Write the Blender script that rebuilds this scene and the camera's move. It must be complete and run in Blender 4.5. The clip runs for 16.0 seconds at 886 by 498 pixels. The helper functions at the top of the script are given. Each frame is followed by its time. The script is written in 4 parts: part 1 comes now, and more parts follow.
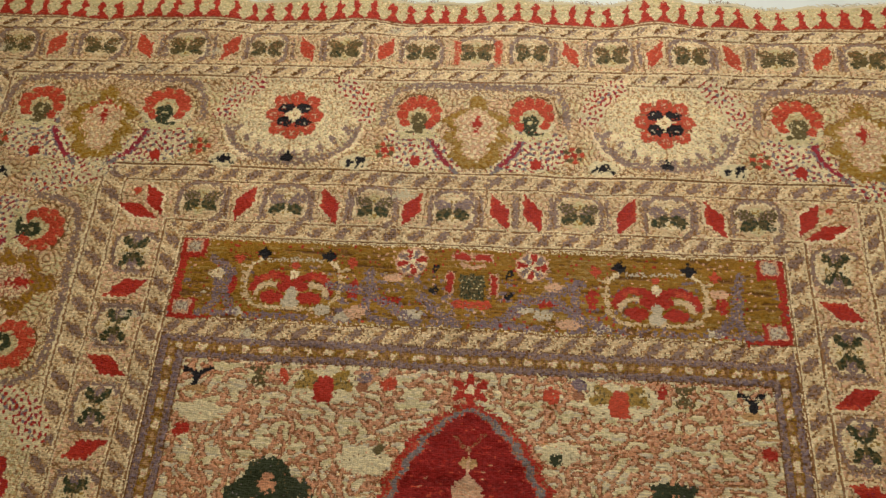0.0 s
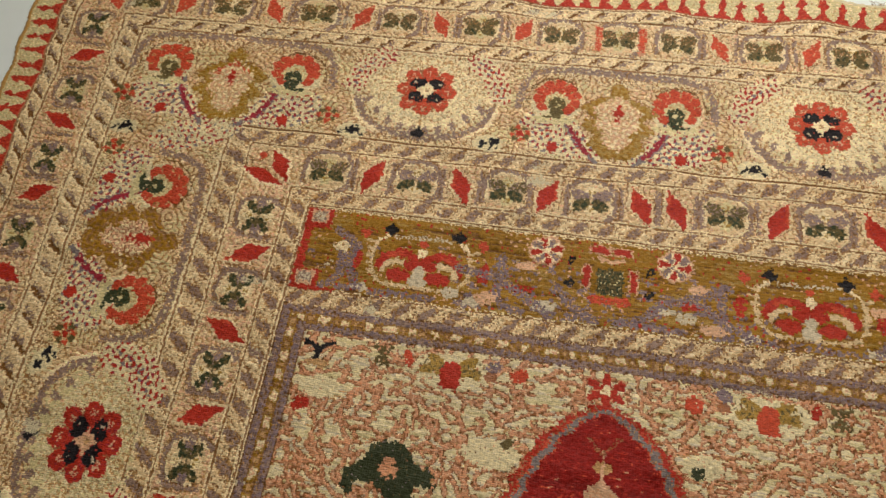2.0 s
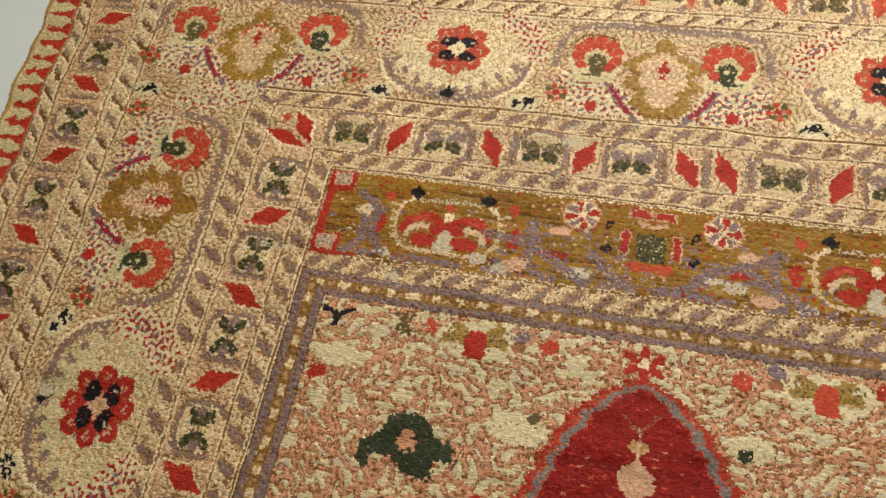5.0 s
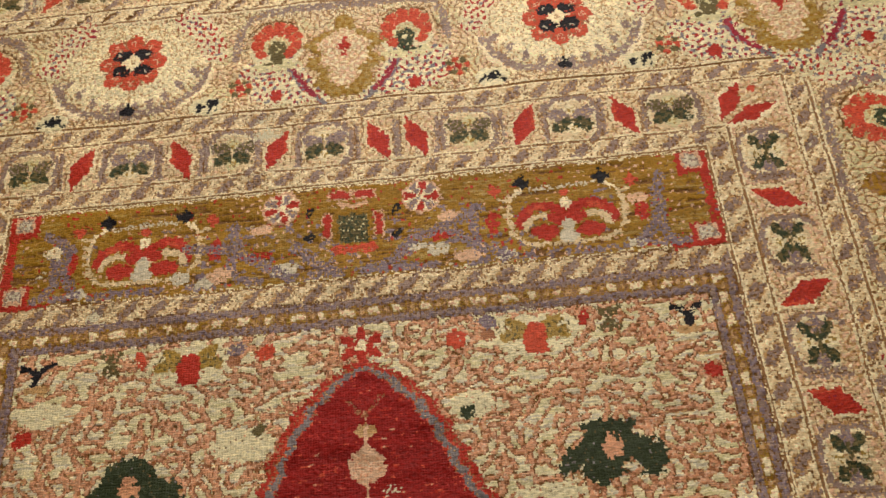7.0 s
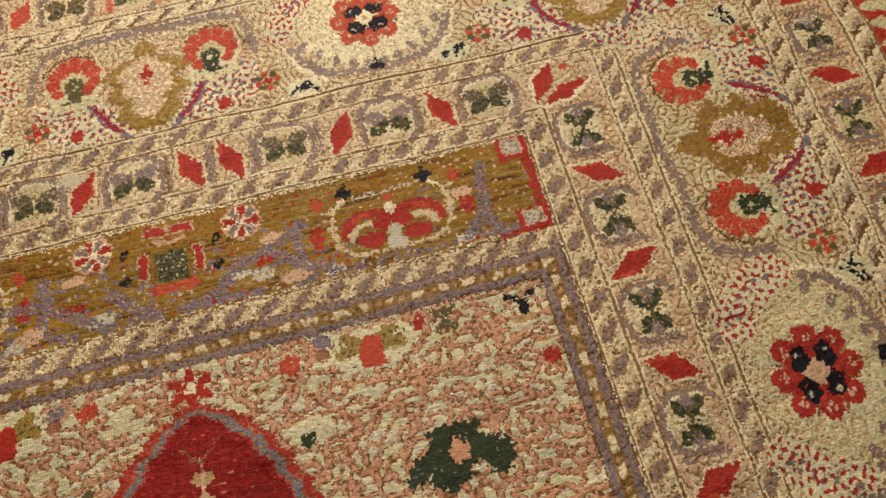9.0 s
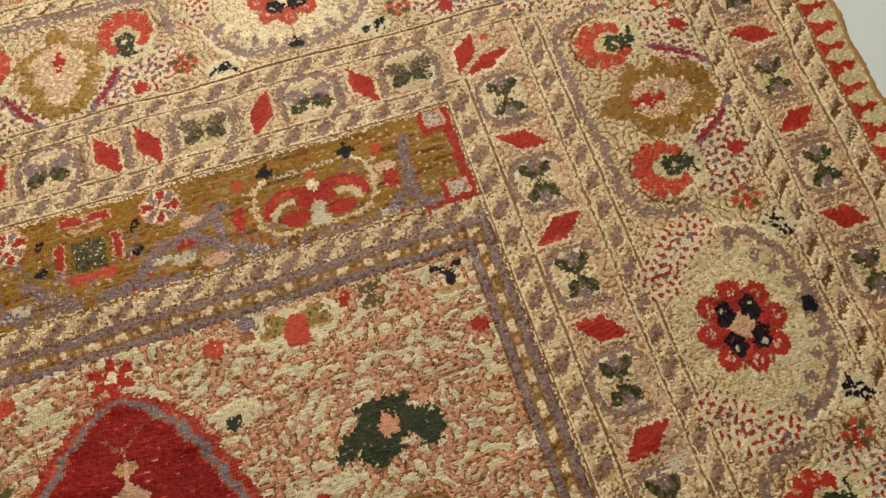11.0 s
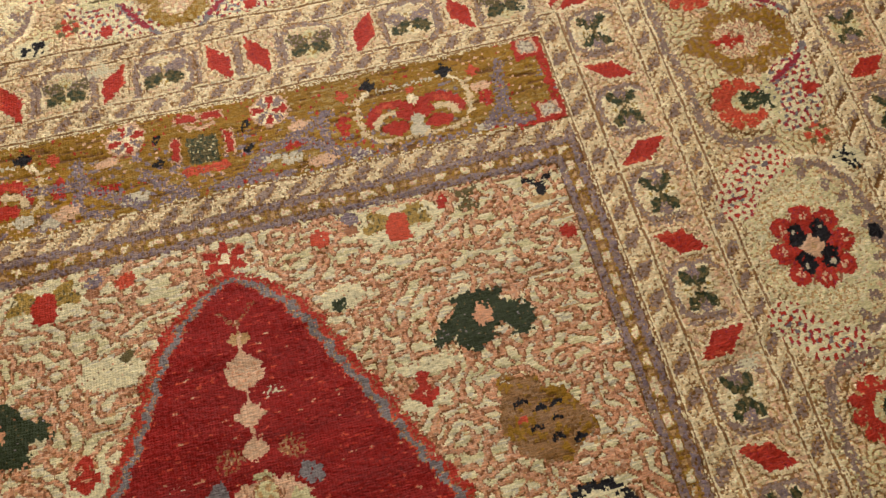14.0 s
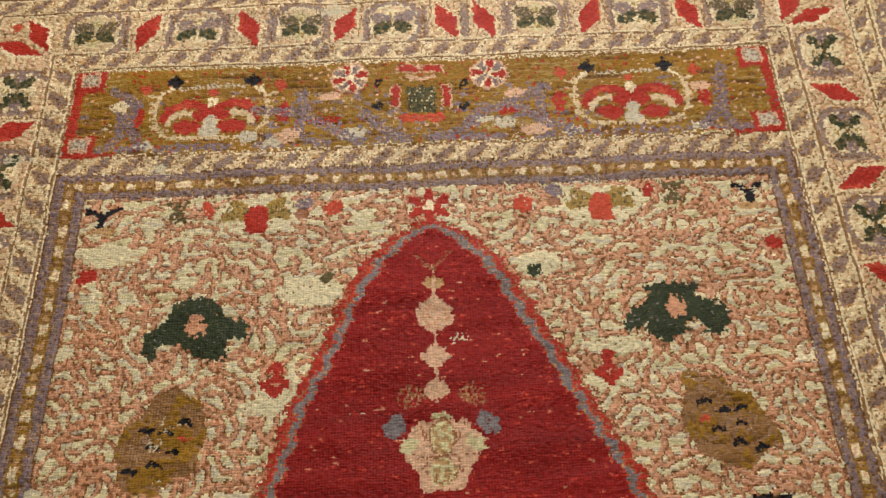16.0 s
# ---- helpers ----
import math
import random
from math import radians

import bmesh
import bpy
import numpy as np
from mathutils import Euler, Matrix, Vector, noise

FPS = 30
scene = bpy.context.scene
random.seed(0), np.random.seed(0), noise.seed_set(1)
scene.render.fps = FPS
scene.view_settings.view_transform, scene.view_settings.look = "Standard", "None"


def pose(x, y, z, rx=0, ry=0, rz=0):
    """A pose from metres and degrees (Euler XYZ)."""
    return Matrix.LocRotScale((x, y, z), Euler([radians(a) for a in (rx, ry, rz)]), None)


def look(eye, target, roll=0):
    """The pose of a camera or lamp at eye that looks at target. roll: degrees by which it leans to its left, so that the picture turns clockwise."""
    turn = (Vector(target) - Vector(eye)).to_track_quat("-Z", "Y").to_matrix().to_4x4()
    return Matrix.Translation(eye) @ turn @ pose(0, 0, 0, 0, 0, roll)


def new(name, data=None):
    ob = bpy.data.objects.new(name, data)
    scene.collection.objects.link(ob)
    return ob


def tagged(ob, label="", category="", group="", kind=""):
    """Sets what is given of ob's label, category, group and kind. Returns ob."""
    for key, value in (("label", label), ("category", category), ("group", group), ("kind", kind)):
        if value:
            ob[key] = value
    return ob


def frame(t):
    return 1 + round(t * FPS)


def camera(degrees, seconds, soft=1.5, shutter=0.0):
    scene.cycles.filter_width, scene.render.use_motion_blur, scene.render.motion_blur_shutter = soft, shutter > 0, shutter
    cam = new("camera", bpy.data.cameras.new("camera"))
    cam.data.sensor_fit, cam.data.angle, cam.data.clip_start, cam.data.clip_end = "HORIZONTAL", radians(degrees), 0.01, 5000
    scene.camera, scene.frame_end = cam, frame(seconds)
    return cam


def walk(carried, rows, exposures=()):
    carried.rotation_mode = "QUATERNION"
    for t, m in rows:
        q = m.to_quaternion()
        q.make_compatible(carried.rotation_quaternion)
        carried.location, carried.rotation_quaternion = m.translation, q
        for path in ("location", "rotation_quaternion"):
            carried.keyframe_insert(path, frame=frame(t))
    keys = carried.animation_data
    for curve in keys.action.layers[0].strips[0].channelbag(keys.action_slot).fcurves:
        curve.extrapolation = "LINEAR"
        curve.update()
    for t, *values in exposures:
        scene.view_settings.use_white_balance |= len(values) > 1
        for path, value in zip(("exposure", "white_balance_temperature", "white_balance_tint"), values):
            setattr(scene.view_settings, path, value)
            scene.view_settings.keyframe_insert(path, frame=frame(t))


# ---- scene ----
# ---- camera ----
cam = camera(61.77, 16.0, soft=1.5)
PATH = [
    (0, (0.0167, -0.1879, 0.6888), (-0.0529, 0.2472, -0.2089), -5.89),
    (0.5, (-0.0077, -0.1817, 0.6682), (-0.0793, 0.2534, -0.2294), -5.80),
    (1, (-0.0395, -0.1872, 0.6604), (-0.1266, 0.2480, -0.2357), -5.69),
    (1.5, (-0.0672, -0.1946, 0.6577), (-0.1809, 0.2387, -0.2363), -6.98),
    (2, (-0.0791, -0.1992, 0.6527), (-0.2012, 0.2349, -0.2398), -7.03),
    (2.5, (-0.0993, -0.2053, 0.6452), (-0.2307, 0.2267, -0.2470), -7.06),
    (3, (-0.1105, -0.2050, 0.6260), (-0.2708, 0.2183, -0.2657), -9.62),
    (3.2, (-0.1139, -0.2040, 0.6125), (-0.2772, 0.2193, -0.2787), -9.80),
    (5.3, (-0.0344, -0.2026, 0.5920), (-0.2259, 0.2148, -0.2963), -15.10),
    (5.5, (-0.0174, -0.2011, 0.5826), (-0.1937, 0.2232, -0.3056), -14.27),
    (6, (0.0169, -0.1940, 0.5706), (-0.0996, 0.2346, -0.3253), -11.57),
    (6.5, (0.0487, -0.1883, 0.5664), (-0.0204, 0.2386, -0.3353), -10.00),
    (7, (0.0893, -0.1828, 0.5672), (0.0595, 0.2333, -0.3416), -9.23),
    (7.5, (0.1270, -0.1783, 0.5606), (0.1290, 0.2337, -0.3506), -8.60),
    (8, (0.1422, -0.1759, 0.5536), (0.1777, 0.2315, -0.3590), -6.32),
    (8.5, (0.1570, -0.1793, 0.5507), (0.2103, 0.2287, -0.3607), -5.61),
    (9, (0.1728, -0.1816, 0.5461), (0.2377, 0.2231, -0.3660), -5.66),
    (9.5, (0.1902, -0.1840, 0.5397), (0.2711, 0.2142, -0.3740), -4.98),
    (9.7, (0.1977, -0.1847, 0.5378), (0.2854, 0.2090, -0.3772), -4.54),
    (11.8, (0.2052, -0.2158, 0.5286), (0.3049, 0.1762, -0.3859), -3.85),
    (12, (0.2035, -0.2169, 0.5292), (0.2998, 0.1691, -0.3883), -4.01),
    (12.5, (0.1893, -0.2395, 0.5274), (0.2996, 0.1441, -0.3895), -2.00),
    (13, (0.1725, -0.2519, 0.5281), (0.2995, 0.1339, -0.3858), -0.17),
    (13.5, (0.1369, -0.2666, 0.5342), (0.2583, 0.1181, -0.3809), 0.37),
    (14, (0.1101, -0.2665, 0.5391), (0.2090, 0.1247, -0.3759), -0.42),
    (14.5, (0.0808, -0.2703, 0.5340), (0.1683, 0.1272, -0.3794), -0.17),
    (15, (0.0524, -0.2786, 0.5332), (0.0951, 0.1365, -0.3756), -2.63),
    (15.5, (0.0242, -0.2823, 0.5283), (0.0362, 0.1317, -0.3818), -2.95),
    (16, (0.0081, -0.2870, 0.5318), (0.0095, 0.1336, -0.3755), -2.08),
]
EXPOSURES = [(0.0, -0.40, 6600, 10), (1.5, -0.28, 6550, 10), (3.0, -0.06, 6500, 10), (5.5, 0.06, 6400, 10), (6.0, 0.07, 6350, 10), (7.0, -0.04, 6350, 10), (9.5, -0.12, 6400, 10), (12.5, -0.02, 6350, 10), (14.0, 0.04, 6250, 10), (16.0, 0.15, 6100, 10)]
walk(cam, [(t, look(eye, target, roll)) for t, eye, target, roll in PATH], EXPOSURES)

# ---- light ----
world = bpy.data.worlds.new("room_air")
scene.world = world
world.use_nodes = True
world.node_tree.nodes["Background"].inputs[0].default_value = (1.0, 0.98, 0.94, 1)
world.node_tree.nodes["Background"].inputs[1].default_value = 0.03

# assumed ceiling panels, never in view, added as soft fill
FILL_PANELS = [(0.3, 2.2, 2.52, 0.9, 0.6, 10.5), (-0.2, -1.4, 2.52, 0.9, 0.6, 1.5)]
# assumed lamp, unseen, placed to brighten the rug's middle and far part
ASSUMED_LAMP = (0.17, 1.02, 1.15)
LAMP_TINT = (1.0, 0.935, 0.85)
for lx, ly, lz, lw, lh, power in FILL_PANELS:
    lamp = bpy.data.lights.new("ceiling_fill", "AREA")
    lamp.shape, lamp.size, lamp.size_y, lamp.energy = "RECTANGLE", lw, lh, power
    lamp.color = LAMP_TINT
    lamp_ob = new("ceiling_fill", lamp)
    lamp_ob.matrix_world = look((lx, ly, lz), (lx, ly + 0.001, 0))
bulb = bpy.data.lights.new("assumed_bulb", "AREA")
bulb.shape, bulb.size, bulb.energy, bulb.color = "DISK", 0.16, 9.2, LAMP_TINT
bulb_ob = new("assumed_bulb", bulb)
bulb.spread = radians(140)
bulb_ob.matrix_world = look(ASSUMED_LAMP, (0.04, 0.16, 0))

FLOOR_Z = -0.009          # the pile's upper face lies at about zero
KNOT = 0.00125            # pitch of the knots
B_MIN, B_MAX = -0.345, 0.483
A_MIN, A_MAX = -0.680, 0.650


# ---- materials ----
def lin(r, g, b):
    return tuple(((c / 255 + 0.055) / 1.055) ** 2.4 if c > 10 else c / 255 / 12.92 for c in (r, g, b))


def node(nt, kind, **values):
    n = nt.nodes.new(kind)
    for key, value in values.items():
        n.inputs[key].default_value = value
    return n


def yarn(name, rgb, gain=1.12, streak=0.22, grain=0.56, rough=0.45, sheen=0.1, spec=0.4):
    """Dyed pile yarn: one dye lot, with streaks along the rows, knot-to-knot change and fibre grain."""
    m = bpy.data.materials.new(name)
    m.use_nodes = True
    nt = m.node_tree
    bsdf = nt.nodes["Principled BSDF"]
    co = nt.nodes.new("ShaderNodeTexCoord")
    threads = nt.nodes.new("ShaderNodeMapping")
    threads.inputs["Scale"].default_value = (210, 800, 60)
    nt.links.new(co.outputs["Object"], threads.inputs[0])
    dash = node(nt, "ShaderNodeTexNoise", Scale=1.0, Detail=1.0)
    nt.links.new(threads.outputs[0], dash.inputs["Vector"])
    stretch = nt.nodes.new("ShaderNodeMapping")
    stretch.inputs["Scale"].default_value = (5, 85, 5)
    nt.links.new(co.outputs["Object"], stretch.inputs[0])
    rows = node(nt, "ShaderNodeTexNoise", Scale=1.0, Detail=3.0)
    nt.links.new(stretch.outputs[0], rows.inputs["Vector"])
    wide = node(nt, "ShaderNodeTexNoise", Scale=9.0, Detail=2.0)
    nt.links.new(co.outputs["Object"], wide.inputs["Vector"])
    fibre = node(nt, "ShaderNodeTexNoise", Scale=1500.0, Detail=2.0)
    nt.links.new(co.outputs["Object"], fibre.inputs["Vector"])
    total = None
    # the strong grain also puts knot glints and dark gaps into the colour
    for src, amount in ((dash.outputs["Fac"], grain * 2.2), (rows.outputs["Fac"], streak * 2), (wide.outputs["Fac"], streak), (fibre.outputs["Fac"], grain * 0.8)):
        mul = nt.nodes.new("ShaderNodeMath")
        mul.operation = "MULTIPLY_ADD"
        nt.links.new(src, mul.inputs[0])
        mul.inputs[1].default_value = amount
        if total is None:
            mul.inputs[2].default_value = 1.0 - 0.5 * (grain * 3 + streak * 3)
        else:
            nt.links.new(total, mul.inputs[2])
        total = mul.outputs[0]
    scale = nt.nodes.new("ShaderNodeVectorMath")
    scale.operation = "SCALE"
    r, g, b = lin(*rgb)
    scale.inputs[0].default_value = (r * gain, g * gain, b * gain)
    nt.links.new(total, scale.inputs["Scale"])
    nt.links.new(scale.outputs[0], bsdf.inputs["Base Color"])
    bsdf.inputs["Roughness"].default_value = rough
    bsdf.inputs["Sheen Weight"].default_value = sheen
    bsdf.inputs["Sheen Roughness"].default_value = 0.4
    bsdf.inputs["Specular IOR Level"].default_value = spec
    split = nt.nodes.new("ShaderNodeSeparateXYZ")
    nt.links.new(co.outputs["Object"], split.inputs[0])
    blend = nt.nodes.new("ShaderNodeMath")
    blend.operation = "MULTIPLY_ADD"
    nt.links.new(dash.outputs["Fac"], blend.inputs[0])
    blend.inputs[1].default_value = 2.0
    nt.links.new(fibre.outputs["Fac"], blend.inputs[2])
    height = blend.outputs[0]
    for axis, amount in (("X", 0.35), ("Y", 0.20)):
        turn = nt.nodes.new("ShaderNodeMath")
        turn.operation = "MULTIPLY"
        turn.inputs[1].default_value = math.pi / (0.0021 if axis == "X" else 0.0018)
        nt.links.new(split.outputs[axis], turn.inputs[0])
        wave = nt.nodes.new("ShaderNodeMath")
        wave.operation = "SINE"
        nt.links.new(turn.outputs[0], wave.inputs[0])
        tall = nt.nodes.new("ShaderNodeMath")
        tall.operation = "ABSOLUTE"
        nt.links.new(wave.outputs[0], tall.inputs[0])
        add = nt.nodes.new("ShaderNodeMath")
        add.operation = "MULTIPLY_ADD"
        nt.links.new(tall.outputs[0], add.inputs[0])
        add.inputs[1].default_value = amount
        nt.links.new(height, add.inputs[2])
        height = add.outputs[0]
    bump = node(nt, "ShaderNodeBump", Strength=0.62, Distance=0.0007)
    nt.links.new(height, bump.inputs["Height"])
    nt.links.new(bump.outputs[0], bsdf.inputs["Normal"])
    return m


def plain(name, rgb, rough=0.5, mottle=0.06, scale=6.0, relief=0.0):
    m = bpy.data.materials.new(name)
    m.use_nodes = True
    nt = m.node_tree
    bsdf = nt.nodes["Principled BSDF"]
    co = nt.nodes.new("ShaderNodeTexCoord")
    a = node(nt, "ShaderNodeTexNoise", Scale=scale, Detail=4.0)
    b = node(nt, "ShaderNodeTexNoise", Scale=scale * 30, Detail=3.0)
    for n in (a, b):
        nt.links.new(co.outputs["Object"], n.inputs["Vector"])
    mix = nt.nodes.new("ShaderNodeMath")
    mix.operation = "MULTIPLY_ADD"
    nt.links.new(a.outputs["Fac"], mix.inputs[0])
    mix.inputs[1].default_value, mix.inputs[2].default_value = mottle * 2, 1 - mottle * 1.5
    mix2 = nt.nodes.new("ShaderNodeMath")
    mix2.operation = "MULTIPLY_ADD"
    nt.links.new(b.outputs["Fac"], mix2.inputs[0])
    mix2.inputs[1].default_value = mottle
    nt.links.new(mix.outputs[0], mix2.inputs[2])
    sc = nt.nodes.new("ShaderNodeVectorMath")
    sc.operation = "SCALE"
    sc.inputs[0].default_value = lin(*rgb)
    nt.links.new(mix2.outputs[0], sc.inputs["Scale"])
    nt.links.new(sc.outputs[0], bsdf.inputs["Base Color"])
    bsdf.inputs["Roughness"].default_value = rough
    if relief:
        bump = node(nt, "ShaderNodeBump", Strength=0.4, Distance=relief)
        nt.links.new(b.outputs["Fac"], bump.inputs["Height"])
        nt.links.new(bump.outputs[0], bsdf.inputs["Normal"])
    return m


YARNS = {
    "cream": (210, 181, 134), "pale": (240, 216, 172), "ivory": (216, 199, 154), "tan": (182, 138, 82),
    "brown": (114, 76, 34), "salmon": (200, 138, 96), "rust": (150, 90, 46), "red": (170, 46, 28),
    "niche_red": (138, 22, 14), "orange_red": (190, 74, 46), "wine": (148, 40, 52), "gold": (146, 105, 25),
    "ochre": (156, 120, 34), "mauve": (136, 108, 92), "lilac": (119, 96, 100), "slate": (116, 103, 100),
    "green": (52, 58, 34), "olive": (98, 84, 48), "black": (24, 19, 22), "silver": (196, 180, 150),
    "celadon": (202, 186, 134), "umber": (138, 94, 42), "straw": (226, 205, 160), "blush": (208, 162, 124), "bright": (240, 218, 170),
}
MATS, INDEX = [], {}
for key, rgb in YARNS.items():
    INDEX[key] = len(MATS)
    dark = key in ("gold", "niche_red", "red", "green", "black", "brown", "olive", "wine", "orange_red")
    MATS.append(yarn("yarn_" + key, rgb, gain=1.17, streak=0.42 if key in ("gold", "niche_red") else 0.26, sheen=0.0 if dark else 0.1, spec=0.20 if dark else 0.56, rough=0.42 if dark else 0.32))
DEPTH = np.zeros(len(MATS))
for key, d in (("brown", -0.0016), ("rust", -0.0007), ("salmon", 0.0001), ("black", -0.0008), ("pale", 0.0004), ("bright", 0.0004), ("tan", -0.0008), ("mauve", -0.0004), ("olive", -0.0005), ("umber", -0.0009), ("straw", 0.0003)):
    DEPTH[INDEX[key]] = d

floor_paint = plain("white_floor", (236, 243, 240), rough=0.35, mottle=0.03, scale=3.0)
wall_paint = plain("wall_paint", (232, 228, 220), rough=0.8, mottle=0.02, relief=0.0006)
ceiling_paint = plain("ceiling_paint", (238, 236, 230), rough=0.9, mottle=0.02)
selvedge_yarn = yarn("yarn_selvedge", (172, 128, 58), grain=0.35)
warp_yarn = yarn("yarn_warp", (206, 192, 156), grain=0.3)
warp_dark = yarn("yarn_warp_dark", (128, 96, 60), grain=0.3)
metal_white = plain("white_metal", (225, 225, 222), rough=0.4, mottle=0.01)
# emission for the added fill panels
glow = bpy.data.materials.new("fill_diffuser")
glow.use_nodes = True
glow.node_tree.nodes["Principled BSDF"].inputs["Emission Color"].default_value = (1, 0.96, 0.9, 1)
glow.node_tree.nodes["Principled BSDF"].inputs["Emission Strength"].default_value = 3.0


# ---- mesh helpers ----
def box(bm, x0, y0, z0, x1, y1, z1):
    made = bmesh.ops.create_cube(bm, size=1.0, matrix=Matrix.LocRotScale(((x0 + x1) / 2, (y0 + y1) / 2, (z0 + z1) / 2), None, (x1 - x0, y1 - y0, z1 - z0)))
    return made["verts"]


def part(name, bm, material, parent=None, label=""):
    me = bpy.data.meshes.new(name)
    bm.to_mesh(me)
    bm.free()
    me.materials.append(material)
    ob = new(name, me)
    ob.parent = parent
    return tagged(ob, label)


# ---- room ----
def slab(name, dims, material, label):
    bm = bmesh.new()
    box(bm, *dims)
    return tagged(part(name, bm, material), label, kind="structure")


slab("floor", (-3.0, -3.2, FLOOR_Z - 0.1, 3.0, 3.2, FLOOR_Z), floor_paint, "smooth pale grey-white floor under the rug")
slab("ceiling", (-3.1, -3.3, 2.6, 3.1, 3.3, 2.7), ceiling_paint, "plain white ceiling")
slab("wall_north", (-3.1, 3.2, FLOOR_Z, 3.1, 3.3, 2.6), wall_paint, "plain white painted wall")
slab("wall_south", (-3.1, -3.3, FLOOR_Z, 3.1, -3.2, 2.6), wall_paint, "plain white painted wall")
slab("wall_west", (-3.1, -3.2, FLOOR_Z, -3.0, 3.2, 2.6), wall_paint, "plain white painted wall")
slab("wall_east", (3.0, -3.2, FLOOR_Z, 3.1, 3.2, 2.6), wall_paint, "plain white painted wall")


# fitting for an added fill panel overhead, out of view
def assumed_panel(x, y, w, h):
    thing = new("assumed_panel")
    thing.location = (x, y, 2.6)
    bm = bmesh.new()
    for x0, y0, x1, y1 in ((-w / 2, -h / 2, w / 2, -h / 2 + 0.03), (-w / 2, h / 2 - 0.03, w / 2, h / 2), (-w / 2, -h / 2 + 0.03, -w / 2 + 0.03, h / 2 - 0.03), (w / 2 - 0.03, -h / 2 + 0.03, w / 2, h / 2 - 0.03)):
        box(bm, x0, y0, -0.06, x1, y1, 0)
    part("frame", bm, metal_white, thing)
    bm = bmesh.new()
    box(bm, -w / 2 + 0.03, -h / 2 + 0.03, -0.045, w / 2 - 0.03, h / 2 - 0.03, -0.035)
    part("diffuser", bm, glow, thing, "glowing white diffuser of the assumed ceiling panel")
    return tagged(thing, "assumed flat white ceiling light panel, unseen, added as fill light", "ceiling light", "ceiling lights")


for lx, ly, lz, lw, lh, power in FILL_PANELS:
    assumed_panel(lx, ly, lw + 0.06, lh + 0.06)



# invented fitting around the added lamp, always out of view
def assumed_pendant(x, y, z):
    thing = new("assumed_pendant")
    thing.location = (x, y, z)
    bm = bmesh.new()
    rings = []
    for r, h in ((0.155, 0.0), (0.158, 0.004), (0.120, 0.09), (0.045, 0.14), (0.041, 0.135), (0.115, 0.087), (0.151, 0.003)):
        rings.append([bm.verts.new((r * math.cos(2 * math.pi * i / 32), r * math.sin(2 * math.pi * i / 32), h)) for i in range(32)])
    for p, q in zip(rings, rings[1:] + rings[:1]):
        for i in range(32):
            bm.faces.new([p[i], p[(i + 1) % 32], q[(i + 1) % 32], q[i]]).smooth = True
    part("shade", bm, metal_white, thing, "white enamelled metal shade of the assumed lamp")
    bm = bmesh.new()
    bmesh.ops.create_cone(bm, cap_ends=True, segments=12, radius1=0.022, radius2=0.018, depth=0.07, matrix=Matrix.Translation((0, 0, 0.165)))
    part("socket", bm, metal_white, thing)
    bm = bmesh.new()
    top = 2.6 - z
    bmesh.ops.create_cone(bm, cap_ends=True, segments=8, radius1=0.003, radius2=0.003, depth=top - 0.2, matrix=Matrix.Translation((0, 0, 0.2 + (top - 0.2) / 2)))
    part("cord", bm, metal_white, thing)
    return tagged(thing, "assumed white metal pendant lamp, unseen, added to light the rug", "lamp")


assumed_pendant(ASSUMED_LAMP[0], ASSUMED_LAMP[1], ASSUMED_LAMP[2] + 0.02)

# ---- the rug's plan ----
NX = round((A_MAX - A_MIN) / KNOT)
NY = round((B_MAX - B_MIN) / KNOT)
ga = A_MIN + (np.arange(NX) + 0.5) * KNOT
gb = B_MIN + (np.arange(NY) + 0.5) * KNOT
A, B = np.meshgrid(ga, gb)
rng = np.random.default_rng(7)


def band_noise(low, high, stretch=1.0, seed=0):
    """Noise whose ripples are between low and high metres long, of unit spread; stretch > 1 draws it out along the rows."""
    r = np.random.default_rng(seed)
    f = np.fft.rfft2(r.standard_normal((NY, NX)))
    fy = np.fft.fftfreq(NY, KNOT)[:, None]
    fx = np.fft.rfftfreq(NX, KNOT)[None, :] * stretch
    k = np.hypot(fx, fy) + 1e-9
    centre, spread = -0.5 * math.log(low * high), 0.55 * math.log(high / low)
    keep = np.exp(-0.5 * ((np.log(k) - centre) / spread) ** 2)
    n = np.fft.irfft2(f * keep, s=(NY, NX))
    return (n - n.mean()) / n.std()


rag = 0.0007
JA = A + rag * band_noise(0.006, 0.02, seed=1)      # hand-knotted outlines waver by a knot or so
JB = B + rag * band_noise(0.006, 0.02, seed=2)

# depth of each border from the field's edge, side by side
DEPTHS = np.array([0, 0.024, 0.026, 0.047, 0.050, 0.103, 0.106, 0.122, 0.125, 0.248, 0.250, 0.268, 0.271, 0.320, 0.323, 0.342, 0.344, 0.370, 0.376])
RIGHT = np.array([0.280, 0.304, 0.306, 0.327, 0.330, 0.383, 0.386, 0.402, 0.405, 0.528, 0.530, 0.548, 0.551, 0.600, 0.603, 0.622, 0.624, 0.650, 0.656])
LEFT = np.array([0.284, 0.311, 0.313, 0.335, 0.337, 0.388, 0.391, 0.413, 0.418, 0.545, 0.548, 0.570, 0.574, 0.627, 0.630, 0.646, 0.648, 0.680, 0.687])
TOP_Y = np.array([0.100, 0.148, 0.150, 0.168, 0.170, 0.217, 0.219, 0.236, 0.239, 0.360, 0.363, 0.379, 0.382, 0.429, 0.432, 0.447, 0.451, 0.483, 0.490])


def side_depth(a):
    d = np.where(a >= 0, np.interp(a, RIGHT, DEPTHS), np.interp(-a, LEFT, DEPTHS))
    return np.where((a > -0.284) & (a < 0.280), -1.0, d)


SA, SB = 0.7 * A + 0.3 * JA, 0.7 * B + 0.3 * JB
V_SIDE = side_depth(SA)
V_TOP = np.where(SB > 0.150, np.interp(SB, TOP_Y, DEPTHS), -1.0)
